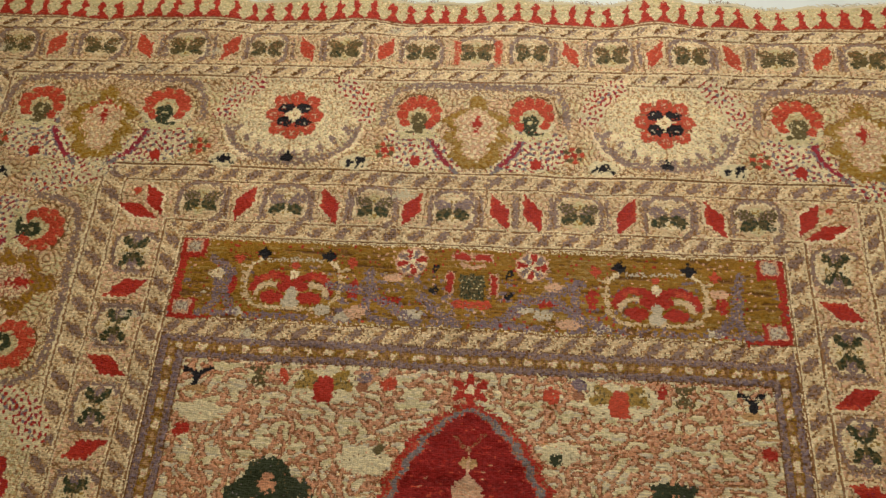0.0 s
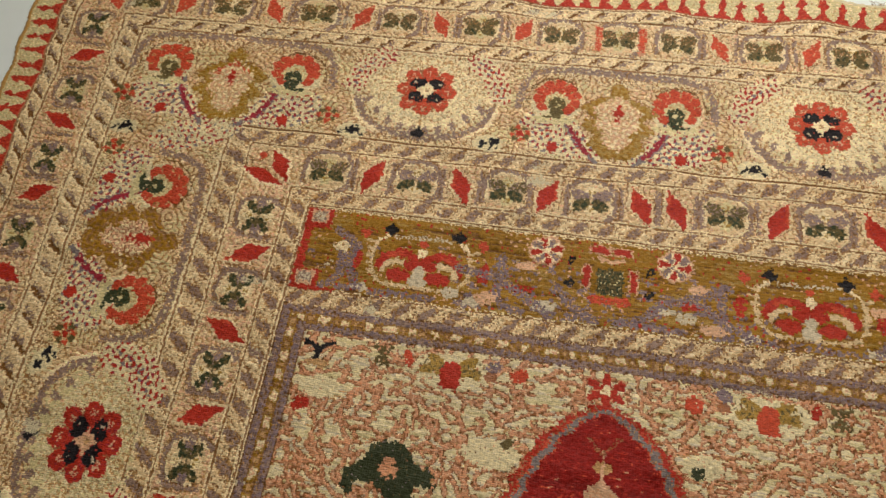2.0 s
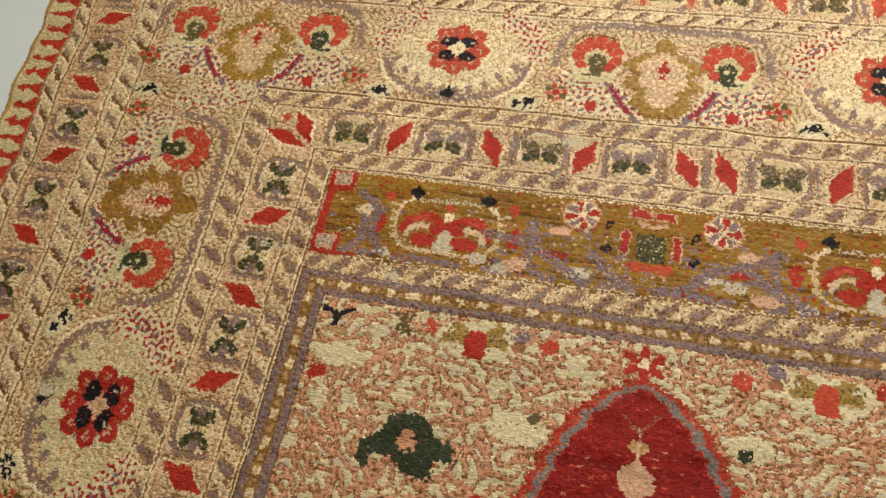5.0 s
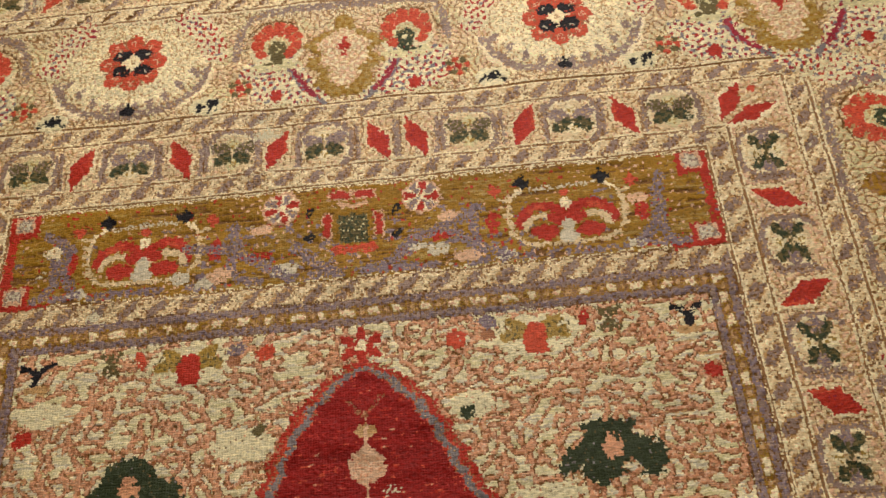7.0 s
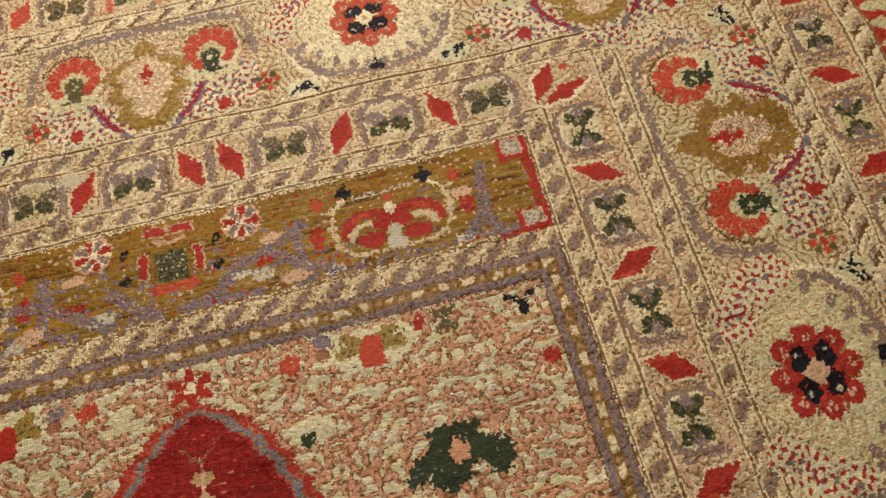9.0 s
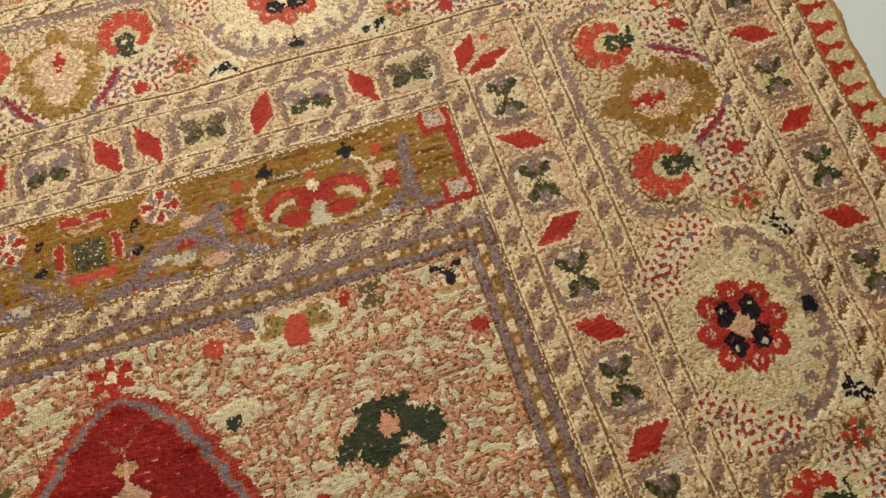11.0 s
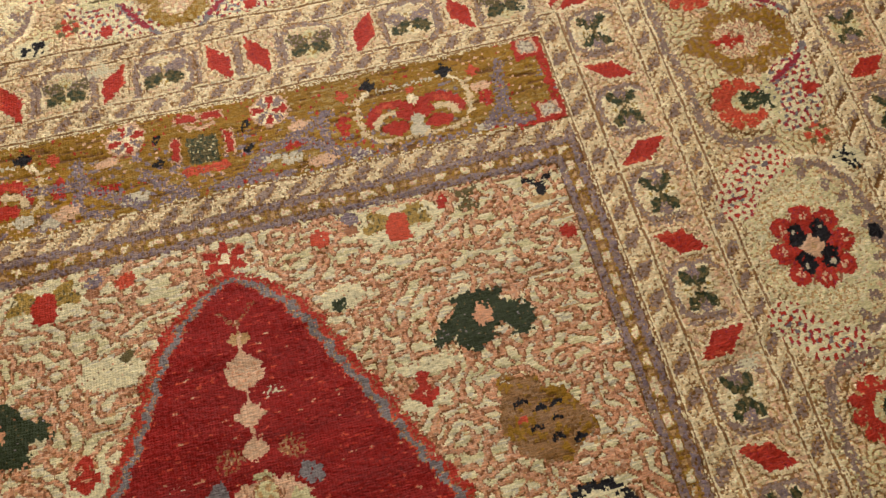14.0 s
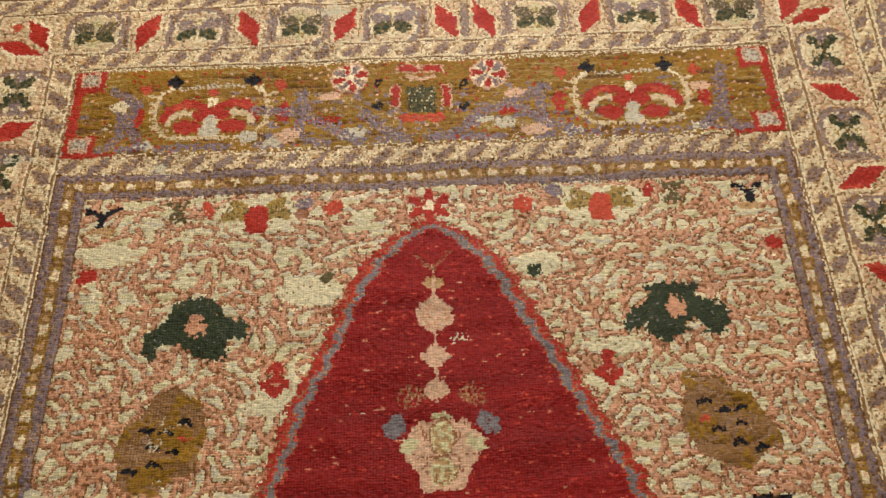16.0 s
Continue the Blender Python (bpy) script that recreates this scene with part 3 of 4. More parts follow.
def palmette(a, b, turn=0.0, gold="ochre"):
    s = Stamp("palmette", "golden palmette with a pink centre", a, b, turn, 0.07)
    s.u, s.v = s.u + 0.0012 * s.lump, s.v + 0.0012 * s.lump_b
    outer = s.poly([(0, 0.056), (0.011, 0.046), (0.010, 0.035), (0.025, 0.029), (0.042, 0.014), (0.027, 0.004), (0.041, -0.009), (0.025, -0.018), (0.030, -0.034), (0.012, -0.048), (0, -0.046),
                    (-0.012, -0.048), (-0.030, -0.034), (-0.025, -0.018), (-0.041, -0.009), (-0.027, 0.004), (-0.042, 0.014), (-0.025, 0.029), (-0.010, 0.035), (-0.011, 0.046)])
    hole = s.poly([(0, 0.036), (0.012, 0.028), (0.026, 0.015), (0.021, 0.004), (0.024, -0.007), (0.014, -0.013), (0.016, -0.024), (0.008, -0.034), (0, -0.037),
                   (-0.008, -0.034), (-0.016, -0.024), (-0.014, -0.013), (-0.024, -0.007), (-0.021, 0.004), (-0.026, 0.015), (-0.012, 0.028)])
    if gold == "gold":
        hole = s.poly([(0, 0.026), (0.012, 0.022), (0.022, 0.012), (0.018, 0.002), (0.021, -0.008), (0.011, -0.014), (0.012, -0.024), (0, -0.030),
                       (-0.012, -0.024), (-0.011, -0.014), (-0.021, -0.008), (-0.018, 0.002), (-0.022, 0.012), (-0.012, 0.022)])
    s.put(outer & (s.lump_b < 1.9), gold)
    s.put(outer & (s.lump > 0.3), "gold" if gold == "ochre" else "umber")
    s.put(outer & below(~outer) & (s.fine > -0.6), "umber")
    s.sub("heart", "pink and cream heart of the palmette")
    s.put(hole, "cream")
    s.put(hole & (s.lump_b > -0.5), "blush")
    s.put(hole & (strand(s.lump) < 0.0005), "rust" if gold == "gold" else "tan")
    if a < -0.4 and turn == 0:
        s.put(s.line([(-0.017, 0.020), (0, 0.033), (0.017, 0.020)], 0.0030) & (s.noise < 0.8), "orange_red")
    s.put(hole & (s.lump < -0.6), "straw")
    k = 1.0 if gold == "ochre" else 1.35
    s.put(s.line([(0, 0.008 + 0.012 * k), (0, 0.012 - 0.010 * k)], 0.0023 * k) | s.ell(0, 0.012, 0.0062 * k, 0.0036 * k), "red")


def small_rosette(a, b):
    s = Stamp("small_rosette", "tiny red and green rosette", a, b, rng.uniform(-20, 20), 0.02)
    s.put(s.ell(0, 0, 0.0125, 0.0115) & (s.noise < 0.5), "tan")
    for k in range(8):
        w = radians(45 * k)
        s.put(s.ell(0.0088 * math.cos(w), 0.0082 * math.sin(w), 0.0032, 0.0030), "olive" if k % 2 else "orange_red")
    s.put(s.ell(0, 0, 0.0035, 0.0035), "red")


def squiggle(a, b, turn, kind):
    s = Stamp("black_squiggle", "small broken black squiggle", a, b, turn, 0.022)
    s.put(s.ell(0, 0, 0.016, 0.010), "ivory", own=False)
    if kind == 0:
        strokes = [[(-0.013, -0.005), (-0.006, 0.001)], [(-0.005, -0.004), (0.001, 0.006)], [(-0.001, -0.003), (0.005, 0.0)], [(0.004, 0.006), (0.008, 0.001)], [(0.008, -0.003), (0.012, -0.005)]]
        s.put(s.ell(0.001, 0.0, 0.005, 0.004), "black")
    elif kind == 1:
        strokes = [[(0.003, 0.004), (0.011, 0.006)], [(0.011, 0.006), (0.009, 0.001)], [(0.004, -0.001), (0.007, 0.003)], [(0.002, -0.005), (0.005, -0.001)], [(0.009, -0.006), (0.010, -0.003)]]
        s.put(s.ell(-0.006, 0.0, 0.0042, 0.0040), "black")
    else:
        strokes = [[(-0.006, 0.009), (-0.002, 0.005)], [(0.003, 0.011), (0.001, 0.006)], [(-0.010, 0.003), (-0.005, 0.002)], [(0.0, 0.003), (0.007, 0.001)], [(-0.004, -0.002), (0.002, -0.003)], [(0.005, -0.004), (0.008, -0.010)], [(0.0, -0.006), (0.003, -0.011)]]
    for st in strokes:
        s.put(s.line(st, 0.0014), "black")


def guard_leaf(a, b, turn, lean, red="red", scale=1.0):
    g = Stamp(None, "", a, b, turn, 0.04, scale)
    long = [(0.0105, 0.0235), (0.0105, -0.004), (-0.0105, -0.0235), (-0.0105, 0.004)]
    wide = [(0.0132, 0.0262), (0.0132, -0.004), (-0.0132, -0.0262), (-0.0132, 0.004)]
    flip = [(lean * x, y) for x, y in wide]
    g.put(g.poly([(1.10 * x, 1.05 * y) for x, y in flip]) & (g.fine < 0.9), "umber")
    g.put(g.poly(flip), "cream")
    g.put(g.poly(flip) & (g.fine > 0.2), "straw")
    for sx in (-1, 1):
        g.put(g.line([(sx * 0.0200, -0.018), (sx * 0.0210, 0.018)], 0.0009), "brown")
        g.put(g.line([(sx * 0.0185, -0.018), (sx * 0.0195, 0.018)], 0.0018) & (g.fine < 1.2), "mauve")
    s = Stamp("guard_leaf", "slanting red leaf of the guard border", a, b, turn, 0.04, 0.93 * scale)
    body = s.poly([(lean * x, y) for x, y in long])
    s.put(body, red)
    s.put(body & (s.fine > 1.7), "wine" if red == "red" else "salmon")
    s.put(body & (lean * s.u > 0.0068) & (s.fine_b > -0.4), "orange_red")


def guard_blossom(a, b, turn, scale=1.0, tone=0):
    g = Stamp(None, "", a, b, turn, 0.04, scale)
    g.put(g.ell(0, 0, 0.021, 0.017) & (g.fine < 0.8), "cream")
    frame_line = [(-0.0215, -0.013), (-0.0220, 0.010), (-0.0150, 0.0195), (-0.004, 0.0215), (0.004, 0.0215), (0.0150, 0.0195), (0.0220, 0.010), (0.0215, -0.013), (0.014, -0.0205)]
    g.put(g.line(frame_line, 0.0032) & (g.lump < 1.2), "umber")
    g.put(g.line(frame_line, 0.0021) & (g.lump < 1.5), "mauve")
    g.put(g.line([(0.86 * x, 0.84 * y) for x, y in frame_line], 0.0011) & (g.lump_b < 1.0), "straw")
    s = Stamp("guard_blossom", "dark olive and mauve four-lobed blossom", a, b, turn, 0.03, scale)
    for sy in (-1, 1):
        s.put(s.ell(0, sy * 0.0095, 0.0062, 0.0055) & (s.fine < 1.3), "straw" if tone else "celadon")
        s.put(s.ell(0, sy * 0.0090, 0.0040, 0.0032) & (s.fine > 0.1), "ochre")
    for sx in (-1, 1):
        if turn == 0:
            wing = s.ell(sx * 0.0100, 0.0050, 0.0096, 0.0064, 28 * sx)
            outer = b > 0.3
            s.put(wing & (s.fine_b < 1.5), "olive" if outer or not tone else "mauve")
            s.put(wing & (s.fine > 0.5), "umber" if outer else "lilac" if tone else "mauve")
            wing = s.ell(sx * 0.0085, -0.0045, 0.0088, 0.0056, -30 * sx)
            s.put(wing & (s.fine_b < 1.7), "olive")
            s.put(wing & (s.lump > (0.1 if b < 0.3 else 1.0)), "green")
            continue
        s.put(s.ell(sx * 0.0125, 0, 0.0078, 0.0062) & (s.fine_b < 1.4), "mauve")
        s.put(s.ell(sx * 0.0135, 0, 0.0050, 0.0040) & (s.fine > -0.2), "lilac")
        s.put(s.line([(0, 0), (sx * 0.010, 0.0)], 0.0013), "olive")
        for sy in (-1, 1):
            lobe = s.ell(sx * 0.0115, sy * 0.0084, 0.0064, 0.0042, 30 * sx * sy) | s.ell(sx * 0.0060, sy * 0.0042, 0.0044, 0.0030, 35 * sx * sy)
            s.put(lobe & (s.fine_b < 1.6), "olive")
            s.put(lobe & (s.lump > (-0.2 if tone else 0.3)), "green")


def corner_leaf(a, b, sx):
    s = Stamp("corner_leaf", "pair of red leaves at the guard border's corner", a, b, 0, 0.05, mirror=sx)
    for pts in ([(0.004, 0.022), (-0.015, 0.009), (-0.018, -0.017), (0.000, -0.002)], [(-0.014, -0.021), (0.006, -0.004), (0.033, -0.002), (0.010, -0.020)]):
        s.put(s.poly([(x * 1.18, y * 1.18) for x, y in pts]), "pale", own=False)
        s.put(s.poly(pts), "red")
    s.put(s.ell(0.013, 0.014, 0.0040, 0.0040), "orange_red")


# main border: top, then the two sides, whose motifs look inward
for a, b, turn in ((-0.452, 0.222, 20), (0.432, 0.222, -20)):
    g = Stamp(None, "", a, b, turn, 0.07)
    zone = g.ell(0, 0, 0.052, 0.019)
    g.put(zone & (g.fine < 0.8), "ivory")
    g.put(zone & (g.dots > 1.0), "red")
    g.put(zone & (g.dots > 1.0) & (g.lump > 0.3), "wine")
    g.put(zone & (g.dots_b > 1.0) & (g.dots < 0.6), "slate")
TOP_PALMETTES = ((-0.432, 0.290, 0), (-0.009, 0.292, 0), (0.402, 0.292, 0))
SIDE_PALMETTES = ((-0.486, 0.088, -90), (0.477, 0.098, 90), (-0.480, -0.318, -90), (0.474, -0.306, 90))
for a, b, turn in TOP_PALMETTES + SIDE_PALMETTES:
    palmette_ground(a, b, turn)
for a, b in ((-0.2185, 0.309), (0.1995, 0.3125)):
    rosette(a, b)
for a, b, m in ((-0.505, 0.316, 1), (-0.365, 0.316, -1), (-0.075, 0.314, 1), (0.052, 0.315, -1), (0.340, 0.320, 1), (0.466, 0.318, -1)):
    carnation(a, b, 0, m, "green" if m < 0 else "olive")
for a, b, turn in TOP_PALMETTES:
    palmette(a, b, turn)
for a, b in ((-0.320, 0.264), (-0.110, 0.265), (0.099, 0.266), (0.297, 0.266), (-0.543, 0.266), (-0.533, 0.193), (0.512, 0.266), (0.515, 0.195), (-0.516, -0.021), (0.506, -0.012), (-0.512, -0.206), (0.504, -0.203)):
    small_rosette(a, b)
for a, b, k in ((-0.290, 0.2465, 0), (-0.142, 0.2475, 1), (0.130, 0.2495, 0), (0.269, 0.2515, 1)):
    squiggle(a, b, 0, k)
squiggle(-0.532, 0.222, 0, 0)
squiggle(0.505, 0.222, 0, 2)
squiggle(-0.529, -0.049, 60, 1)
squiggle(0.5205, -0.040, 0, 2)
squiggle(0.519, -0.176, 25, 2)
squiggle(-0.527, -0.178, 0, 2)
for s, x, ros_b, turn in ((-1, -0.461, -0.116, -90), (1, 0.459, -0.108, 90)):
    rosette(x, ros_b, turn, False, 1.08)
for a, b, turn, m in ((-0.468, 0.151, -90, 1), (-0.465, 0.021, -90, -1), (0.452, 0.164, 90, -1), (0.455, 0.033, 90, 1), (-0.463, -0.252, -90, 1), (0.458, -0.240, 90, -1)):
    carnation(a, b, turn, m, red="red" if b < 0 else "orange_red")

for a, b, turn in SIDE_PALMETTES:
    palmette(a, b, turn, "gold")

# guard borders
corner_leaf(-0.360, 0.190, -1)
corner_leaf(0.343, 0.192, 1)
for i, a in enumerate((-0.303, -0.209, -0.114, -0.029, 0.103, 0.196, 0.286)):
    guard_blossom(a, 0.192, 0, 1.1, i % 2)
for a, lean in ((-0.255, 1), (-0.162, -1), (-0.073, 1), (0.020, -1), (0.055, -1), (0.153, 1), (0.243, -1)):
    guard_leaf(a, 0.192, 0, lean)
for i, a in enumerate((-0.555, -0.457, -0.360, -0.268, -0.172, -0.079, -0.014, 0.051, 0.144, 0.235, 0.329, 0.420, 0.512)):
    guard_blossom(a, 0.406, 0, 1.08, i % 2)
for a, lean in ((-0.592, -1), (-0.507, 1), (-0.407, -1), (-0.311, 1), (-0.218, -1), (-0.122, 1), (0.097, -1), (0.194, 1), (0.282, -1), (0.374, 1), (0.466, -1), (0.560, 1)):
    guard_leaf(a, 0.406, 0, lean, "orange_red", 0.92)
for a in (-0.037, 0.0115):
    s = Stamp("guard_leaf", "narrow upright red leaf of the guard border", a, 0.406, 0, 0.03)
    s.put(s.rect(0, 0, 0.0042, 0.019), "salmon")
    s.put(s.rect(0, 0, 0.0034, 0.017) & (s.fine < 0.7), "orange_red")
for a in (-0.602, 0.577):
    guard_blossom(a, 0.360, 90, 0.95, 1)
IG_L, IG_R, OG_L, OG_R = -0.3605, 0.3545, -0.600, 0.5755
for k in range(6):
    guard_blossom(IG_L, 0.129 - 0.0826 * k, 90, 1.0, 1)
    guard_leaf(IG_L, 0.087 - 0.0822 * k, 90, 1 if k % 2 else -1)
    guard_blossom(IG_R, 0.140 - 0.0862 * k, 90, 1.0, 1)
    guard_leaf(IG_R, 0.095 - 0.0862 * k, 90, -1 if k % 2 else 1)
for k in range(8):
    guard_leaf(OG_L, 0.312 - 0.0930 * k, 90, -1 if k % 2 == 0 else 1, scale=0.95)
    guard_blossom(OG_L, 0.262 - 0.0930 * k, 90, 0.95, k % 2)
    guard_leaf(OG_R, 0.318 - 0.0925 * k, 90, 1 if k % 2 == 0 else -1, scale=0.95)
    guard_blossom(OG_R, 0.272 - 0.0925 * k, 90, 0.95, k % 2)

# ---- cross panel ----
panel = inside & (JB > 0.0565) & (V_TOP < 0.0245) & (JB < 0.149)
region(panel, "gold", "cross_panel", "golden brown cross panel with vines")
COL[panel & (row_a > 1.1)] = INDEX["ochre"]
COL[panel & (row_a < -1.2)] = INDEX["brown"]
COL[panel & (worm > 1.35) & (JB < 0.115) & (np.abs(JA) < 0.15)] = INDEX["lilac"]
COL[panel & (patch_b > 0.6) & (worm_flat > 0.8) & (JB < 0.12)] = INDEX["lilac"]
COL[panel & (np.abs(JB - 0.064) < 0.0035) & (lump < 0.8) & (patch_b > -0.7)] = INDEX["lilac"]
COL[panel & (lump > 1.5) & (patch > 0.2)] = INDEX["red"]
COL[panel & (lump_b > 1.6) & (patch < 0.1)] = INDEX["blush"]
rule(JB, 0.1485, 0.0007, 0.0020, panel)
rule(JB, 0.0570, 0.0009, 0.0020, panel)


def panel_flower(a, b):
    s = Stamp("panel_flower", "red and cream double flower of the cross panel", a, b, 0, 0.06)
    cup = s.line([(-0.046, 0.022), (-0.050, 0.006), (-0.047, -0.008), (-0.040, -0.020), (-0.030, -0.0235), (0.030, -0.0235), (0.041, -0.018), (0.048, -0.008), (0.049, 0.006), (0.046, 0.022)], 0.0019)
    s.put(cup & (s.fine_b < 1.1), "cream")
    for sx in (-1, 1):
        for k in range(5):
            s.put(s.line([(sx * 0.047, 0.020 - 0.008 * k), (sx * (0.056 - 0.0015 * k), 0.022 - 0.008 * k)], 0.0014), "cream")
        s.put(s.line([(sx * 0.044, 0.024), (sx * 0.037, 0.029)], 0.0018), "pale")
        s.put(s.arc(sx * 0.0205, -0.004, 0.0185, 0.0160, 0 if sx > 0 else 180, 175 if sx > 0 else 5, 0.0046), "red")
        s.put(s.arc(sx * 0.0205, -0.008, 0.0150, 0.0105, 0 if sx > 0 else 180, 165 if sx > 0 else 15, 0.0028), "cream")
        s.put(s.ell(sx * 0.0190, -0.0125, 0.0120, 0.0070), "red")
        s.put(s.ell(sx * 0.0110, -0.001, 0.0070, 0.0042, 35 * sx), "red")
        s.put(s.ell(sx * 0.026, 0.0095, 0.009, 0.0026, -24 * sx), "orange_red")
    s.put(s.ell(0, -0.012, 0.0062, 0.0115) | s.ell(0, -0.018, 0.009, 0.005), "silver")
    s.put(s.ell(0, 0.013, 0.0052, 0.0060), "pale")
    s.put(s.ell(0, 0.024, 0.0042, 0.0040), "orange_red")
    s.put(s.line([(-0.028, 0.029), (0.028, 0.031)], 0.0022) & (s.noise < 0.55), "silver")
    for sx in (-1, 1):
        t = Stamp("black_star", "small black star of the cross panel", a + sx * 0.0345, b + 0.0365, 0, 0.015)
        t.put(t.ell(0, 0, 0.0052, 0.0050) | t.rect(0, 0, 0.0075, 0.0022) | t.rect(0, 0, 0.0020, 0.0075), "black")
        r = Stamp("red_sprig", "small red sprig of the cross panel", a + sx * 0.063, b, 0, 0.04)
        r.put(r.ell(0, 0.0, 0.0055, 0.0105) & (r.noise < 0.9), "red")
        r.put(r.ell(-sx * 0.004, 0.030, 0.0060, 0.0035) | r.ell(-sx * 0.004, 0.030, 0.0026, 0.0065), "orange_red")
        r.put(r.ell(-sx * 0.008, -0.030, 0.0085, 0.0050), "silver")
        r.put(r.line([(sx * 0.014, 0.018), (sx * 0.017, 0.0), (sx * 0.014, -0.018), (sx * 0.022, -0.030)], 0.0042) & (r.fine < 0.9), "lilac")


def pinwheel(a, b, off):
    s = Stamp("pinwheel", "round red and grey pinwheel", a, b, 0, 0.02)
    s.put(s.ell(0, 0, 0.0170, 0.0160), "blush")
    ang = (np.degrees(np.arctan2(s.v, s.u)) + off) % 360
    wedge = ((ang / 45).astype(int) % 2) == 0
    body = s.ell(0, 0, 0.0150, 0.0140)
    s.put(body & wedge, "red")
    s.put(body & ~wedge, "mauve")
    s.put(body & ~wedge & (s.fine > 0), "lilac")
    edge = np.abs((ang % 45) - 22.5) > 16
    s.put(body & edge & (np.hypot(s.u, s.v) > 0.003), "pale")
    s.put(s.ell(0, 0, 0.003, 0.003), "pale")


panel_flower(-0.188, 0.0965)
panel_flower(0.178, 0.0960)
pinwheel(-0.0675, 0.1300, 10)
pinwheel(0.0555, 0.1295, 30)
s = Stamp("panel_medallion", "green square medallion with red bars", -0.005, 0.107, 0, 0.05)
s.put(s.rect(0, 0.0, 0.0155, 0.0160), "gold")
s.put(s.rect(0, -0.002, 0.0125, 0.0130), "olive")
s.put(s.rect(0, -0.002, 0.0125, 0.0130) & (s.fine > 0.1), "green")
s.put(s.rect(0, -0.002, 0.0125, 0.0130) & (np.sin(s.u * 1500) * np.sin(s.v * 1300) > 0.82), "celadon")
for sx in (-1, 1):
    s.put(s.rect(sx * 0.0225, 0.001, 0.0048, 0.0122) & (s.fine < 0.9), "blush")
    s.put(s.rect(sx * 0.0225, 0.001, 0.0032, 0.0105), "red")
    s.put(s.rect(sx * 0.0110, 0.0305, 0.0105, 0.0050) & (s.fine < 0.9), "blush")
    s.put(s.rect(sx * 0.0105, 0.0305, 0.0085, 0.0036), "red")
    s.put(s.ell(sx * 0.010, -0.0215, 0.0110, 0.0050) & (s.noise < 0.9), "orange_red")
s.put(s.line([(-0.012, 0.022), (0, 0.018), (0.012, 0.022)], 0.0018), "blush")
for sx, dy in ((-1, 0.016), (-1, -0.007), (1, 0.013), (1, -0.010)):
    r = Stamp("black_ring", "tiny black ring of the cross panel", -0.005 + sx * 0.0375, 0.107 + dy, 35, 0.01)
    r.put(r.ell(0, 0, 0.0050, 0.0034), "black")
    r.put(r.ell(0, 0, 0.0016, 0.0012), "gold")
for a, b, ru, rv, c in ((-0.120, 0.072, 0.011, 0.0065, "blush"), (-0.066, 0.071, 0.012, 0.0070, "silver"), (-0.155, 0.073, 0.009, 0.0055, "silver"), (-0.085, 0.111, 0.010, 0.0045, "blush"), (0.066, 0.078, 0.010, 0.0055, "silver"),
                        (0.092, 0.069, 0.012, 0.0055, "blush"), (0.078, 0.107, 0.009, 0.0055, "blush"), (0.048, 0.082, 0.008, 0.004, "silver"), (-0.090, 0.086, 0.013, 0.0040, "red"), (0.070, 0.090, 0.009, 0.0045, "red"), (0.240, 0.108, 0.009, 0.0050, "blush"), (-0.268, 0.108, 0.008, 0.0055, "pale")):
    s = Stamp("cloud_sprig", "small pale sprig of the cross panel" if c != "red" else "small red sprig of the cross panel", a, b, 0, 0.02)
    s.put((s.ell(0, 0, ru, rv) | s.rect(ru * 0.5, rv * 0.5, ru * 0.6, 0.0012)) & (s.noise < 0.93), c)
for pts in ([(-0.150, 0.10), (-0.110, 0.095), (-0.085, 0.080), (-0.060, 0.063)], [(-0.055, 0.092), (-0.040, 0.075), (-0.018, 0.064)], [(0.004, 0.064), (0.028, 0.070), (0.045, 0.090), (0.075, 0.098), (0.105, 0.112)], [(0.075, 0.098), (0.098, 0.078), (0.125, 0.066)], [(-0.110, 0.118), (-0.105, 0.100)], [(0.262, 0.128), (0.256, 0.110), (0.250, 0.080), (0.235, 0.066)], [(-0.275, 0.125), (-0.255, 0.112), (-0.258, 0.090), (-0.245, 0.066)]):
    v = Stamp("vine", "mauve vine of the cross panel", 0, 0.1, 0, 0.32)
    v.put(v.line([(x, y - 0.1) for x, y in pts], 0.0046) & (v.fine < 0.7) & (v.v > -0.042), "lilac")
for sx, xe in ((-1, -0.311), (1, 0.304)):
    s = Stamp("end_bar", "red bar with two boxed corners at the panel's end", xe, 0.102, 0, 0.06, mirror=-sx)
    s.put(s.rect(0.0035, 0, 0.0042, 0.045) & (s.fine < 1.4), "red")
    for dy in (0.034, -0.034):
        s.put(s.rect(0.013, dy, 0.0135, 0.0110), "red")
        s.put(s.rect(0.013, dy + 0.002, 0.0088, 0.0074), "blush")
        s.put(s.rect(0.013, dy + 0.002, 0.0068, 0.0054), "mauve")
        s.put(s.rect(0.013, dy + 0.002, 0.0058, 0.0046) & (s.fine < (0.9 if sx > 0 else 0.3)), "silver")
    s.put(s.rect(0.024, -0.043, 0.020, 0.0018), "red")

# ---- niche ----
NICHE_Y = [-0.35, -0.30, -0.231, -0.208, -0.187, -0.168, -0.150, -0.136, -0.120, -0.104, -0.088, -0.069, -0.046, -0.0245, -0.012]
NICHE_R = [0.196, 0.176, 0.148, 0.138, 0.126, 0.117, 0.107, 0.101, 0.0925, 0.082, 0.0755, 0.066, 0.0515, 0.0275, 0.0]
NICHE_L = [-0.180, -0.155, -0.1295, -0.1225, -0.1150, -0.1105, -0.1025, -0.0940, -0.0880, -0.0805, -0.0755, -0.0655, -0.0515, -0.0275, -0.003]
step = np.round(JB / 0.003) * 0.003
scallop = 0.0018 * np.sin(JB * 340) + 0.0006 * fine
nl, nr = np.interp(step, NICHE_Y, NICHE_L) - scallop, np.interp(step, NICHE_Y, NICHE_R) + scallop
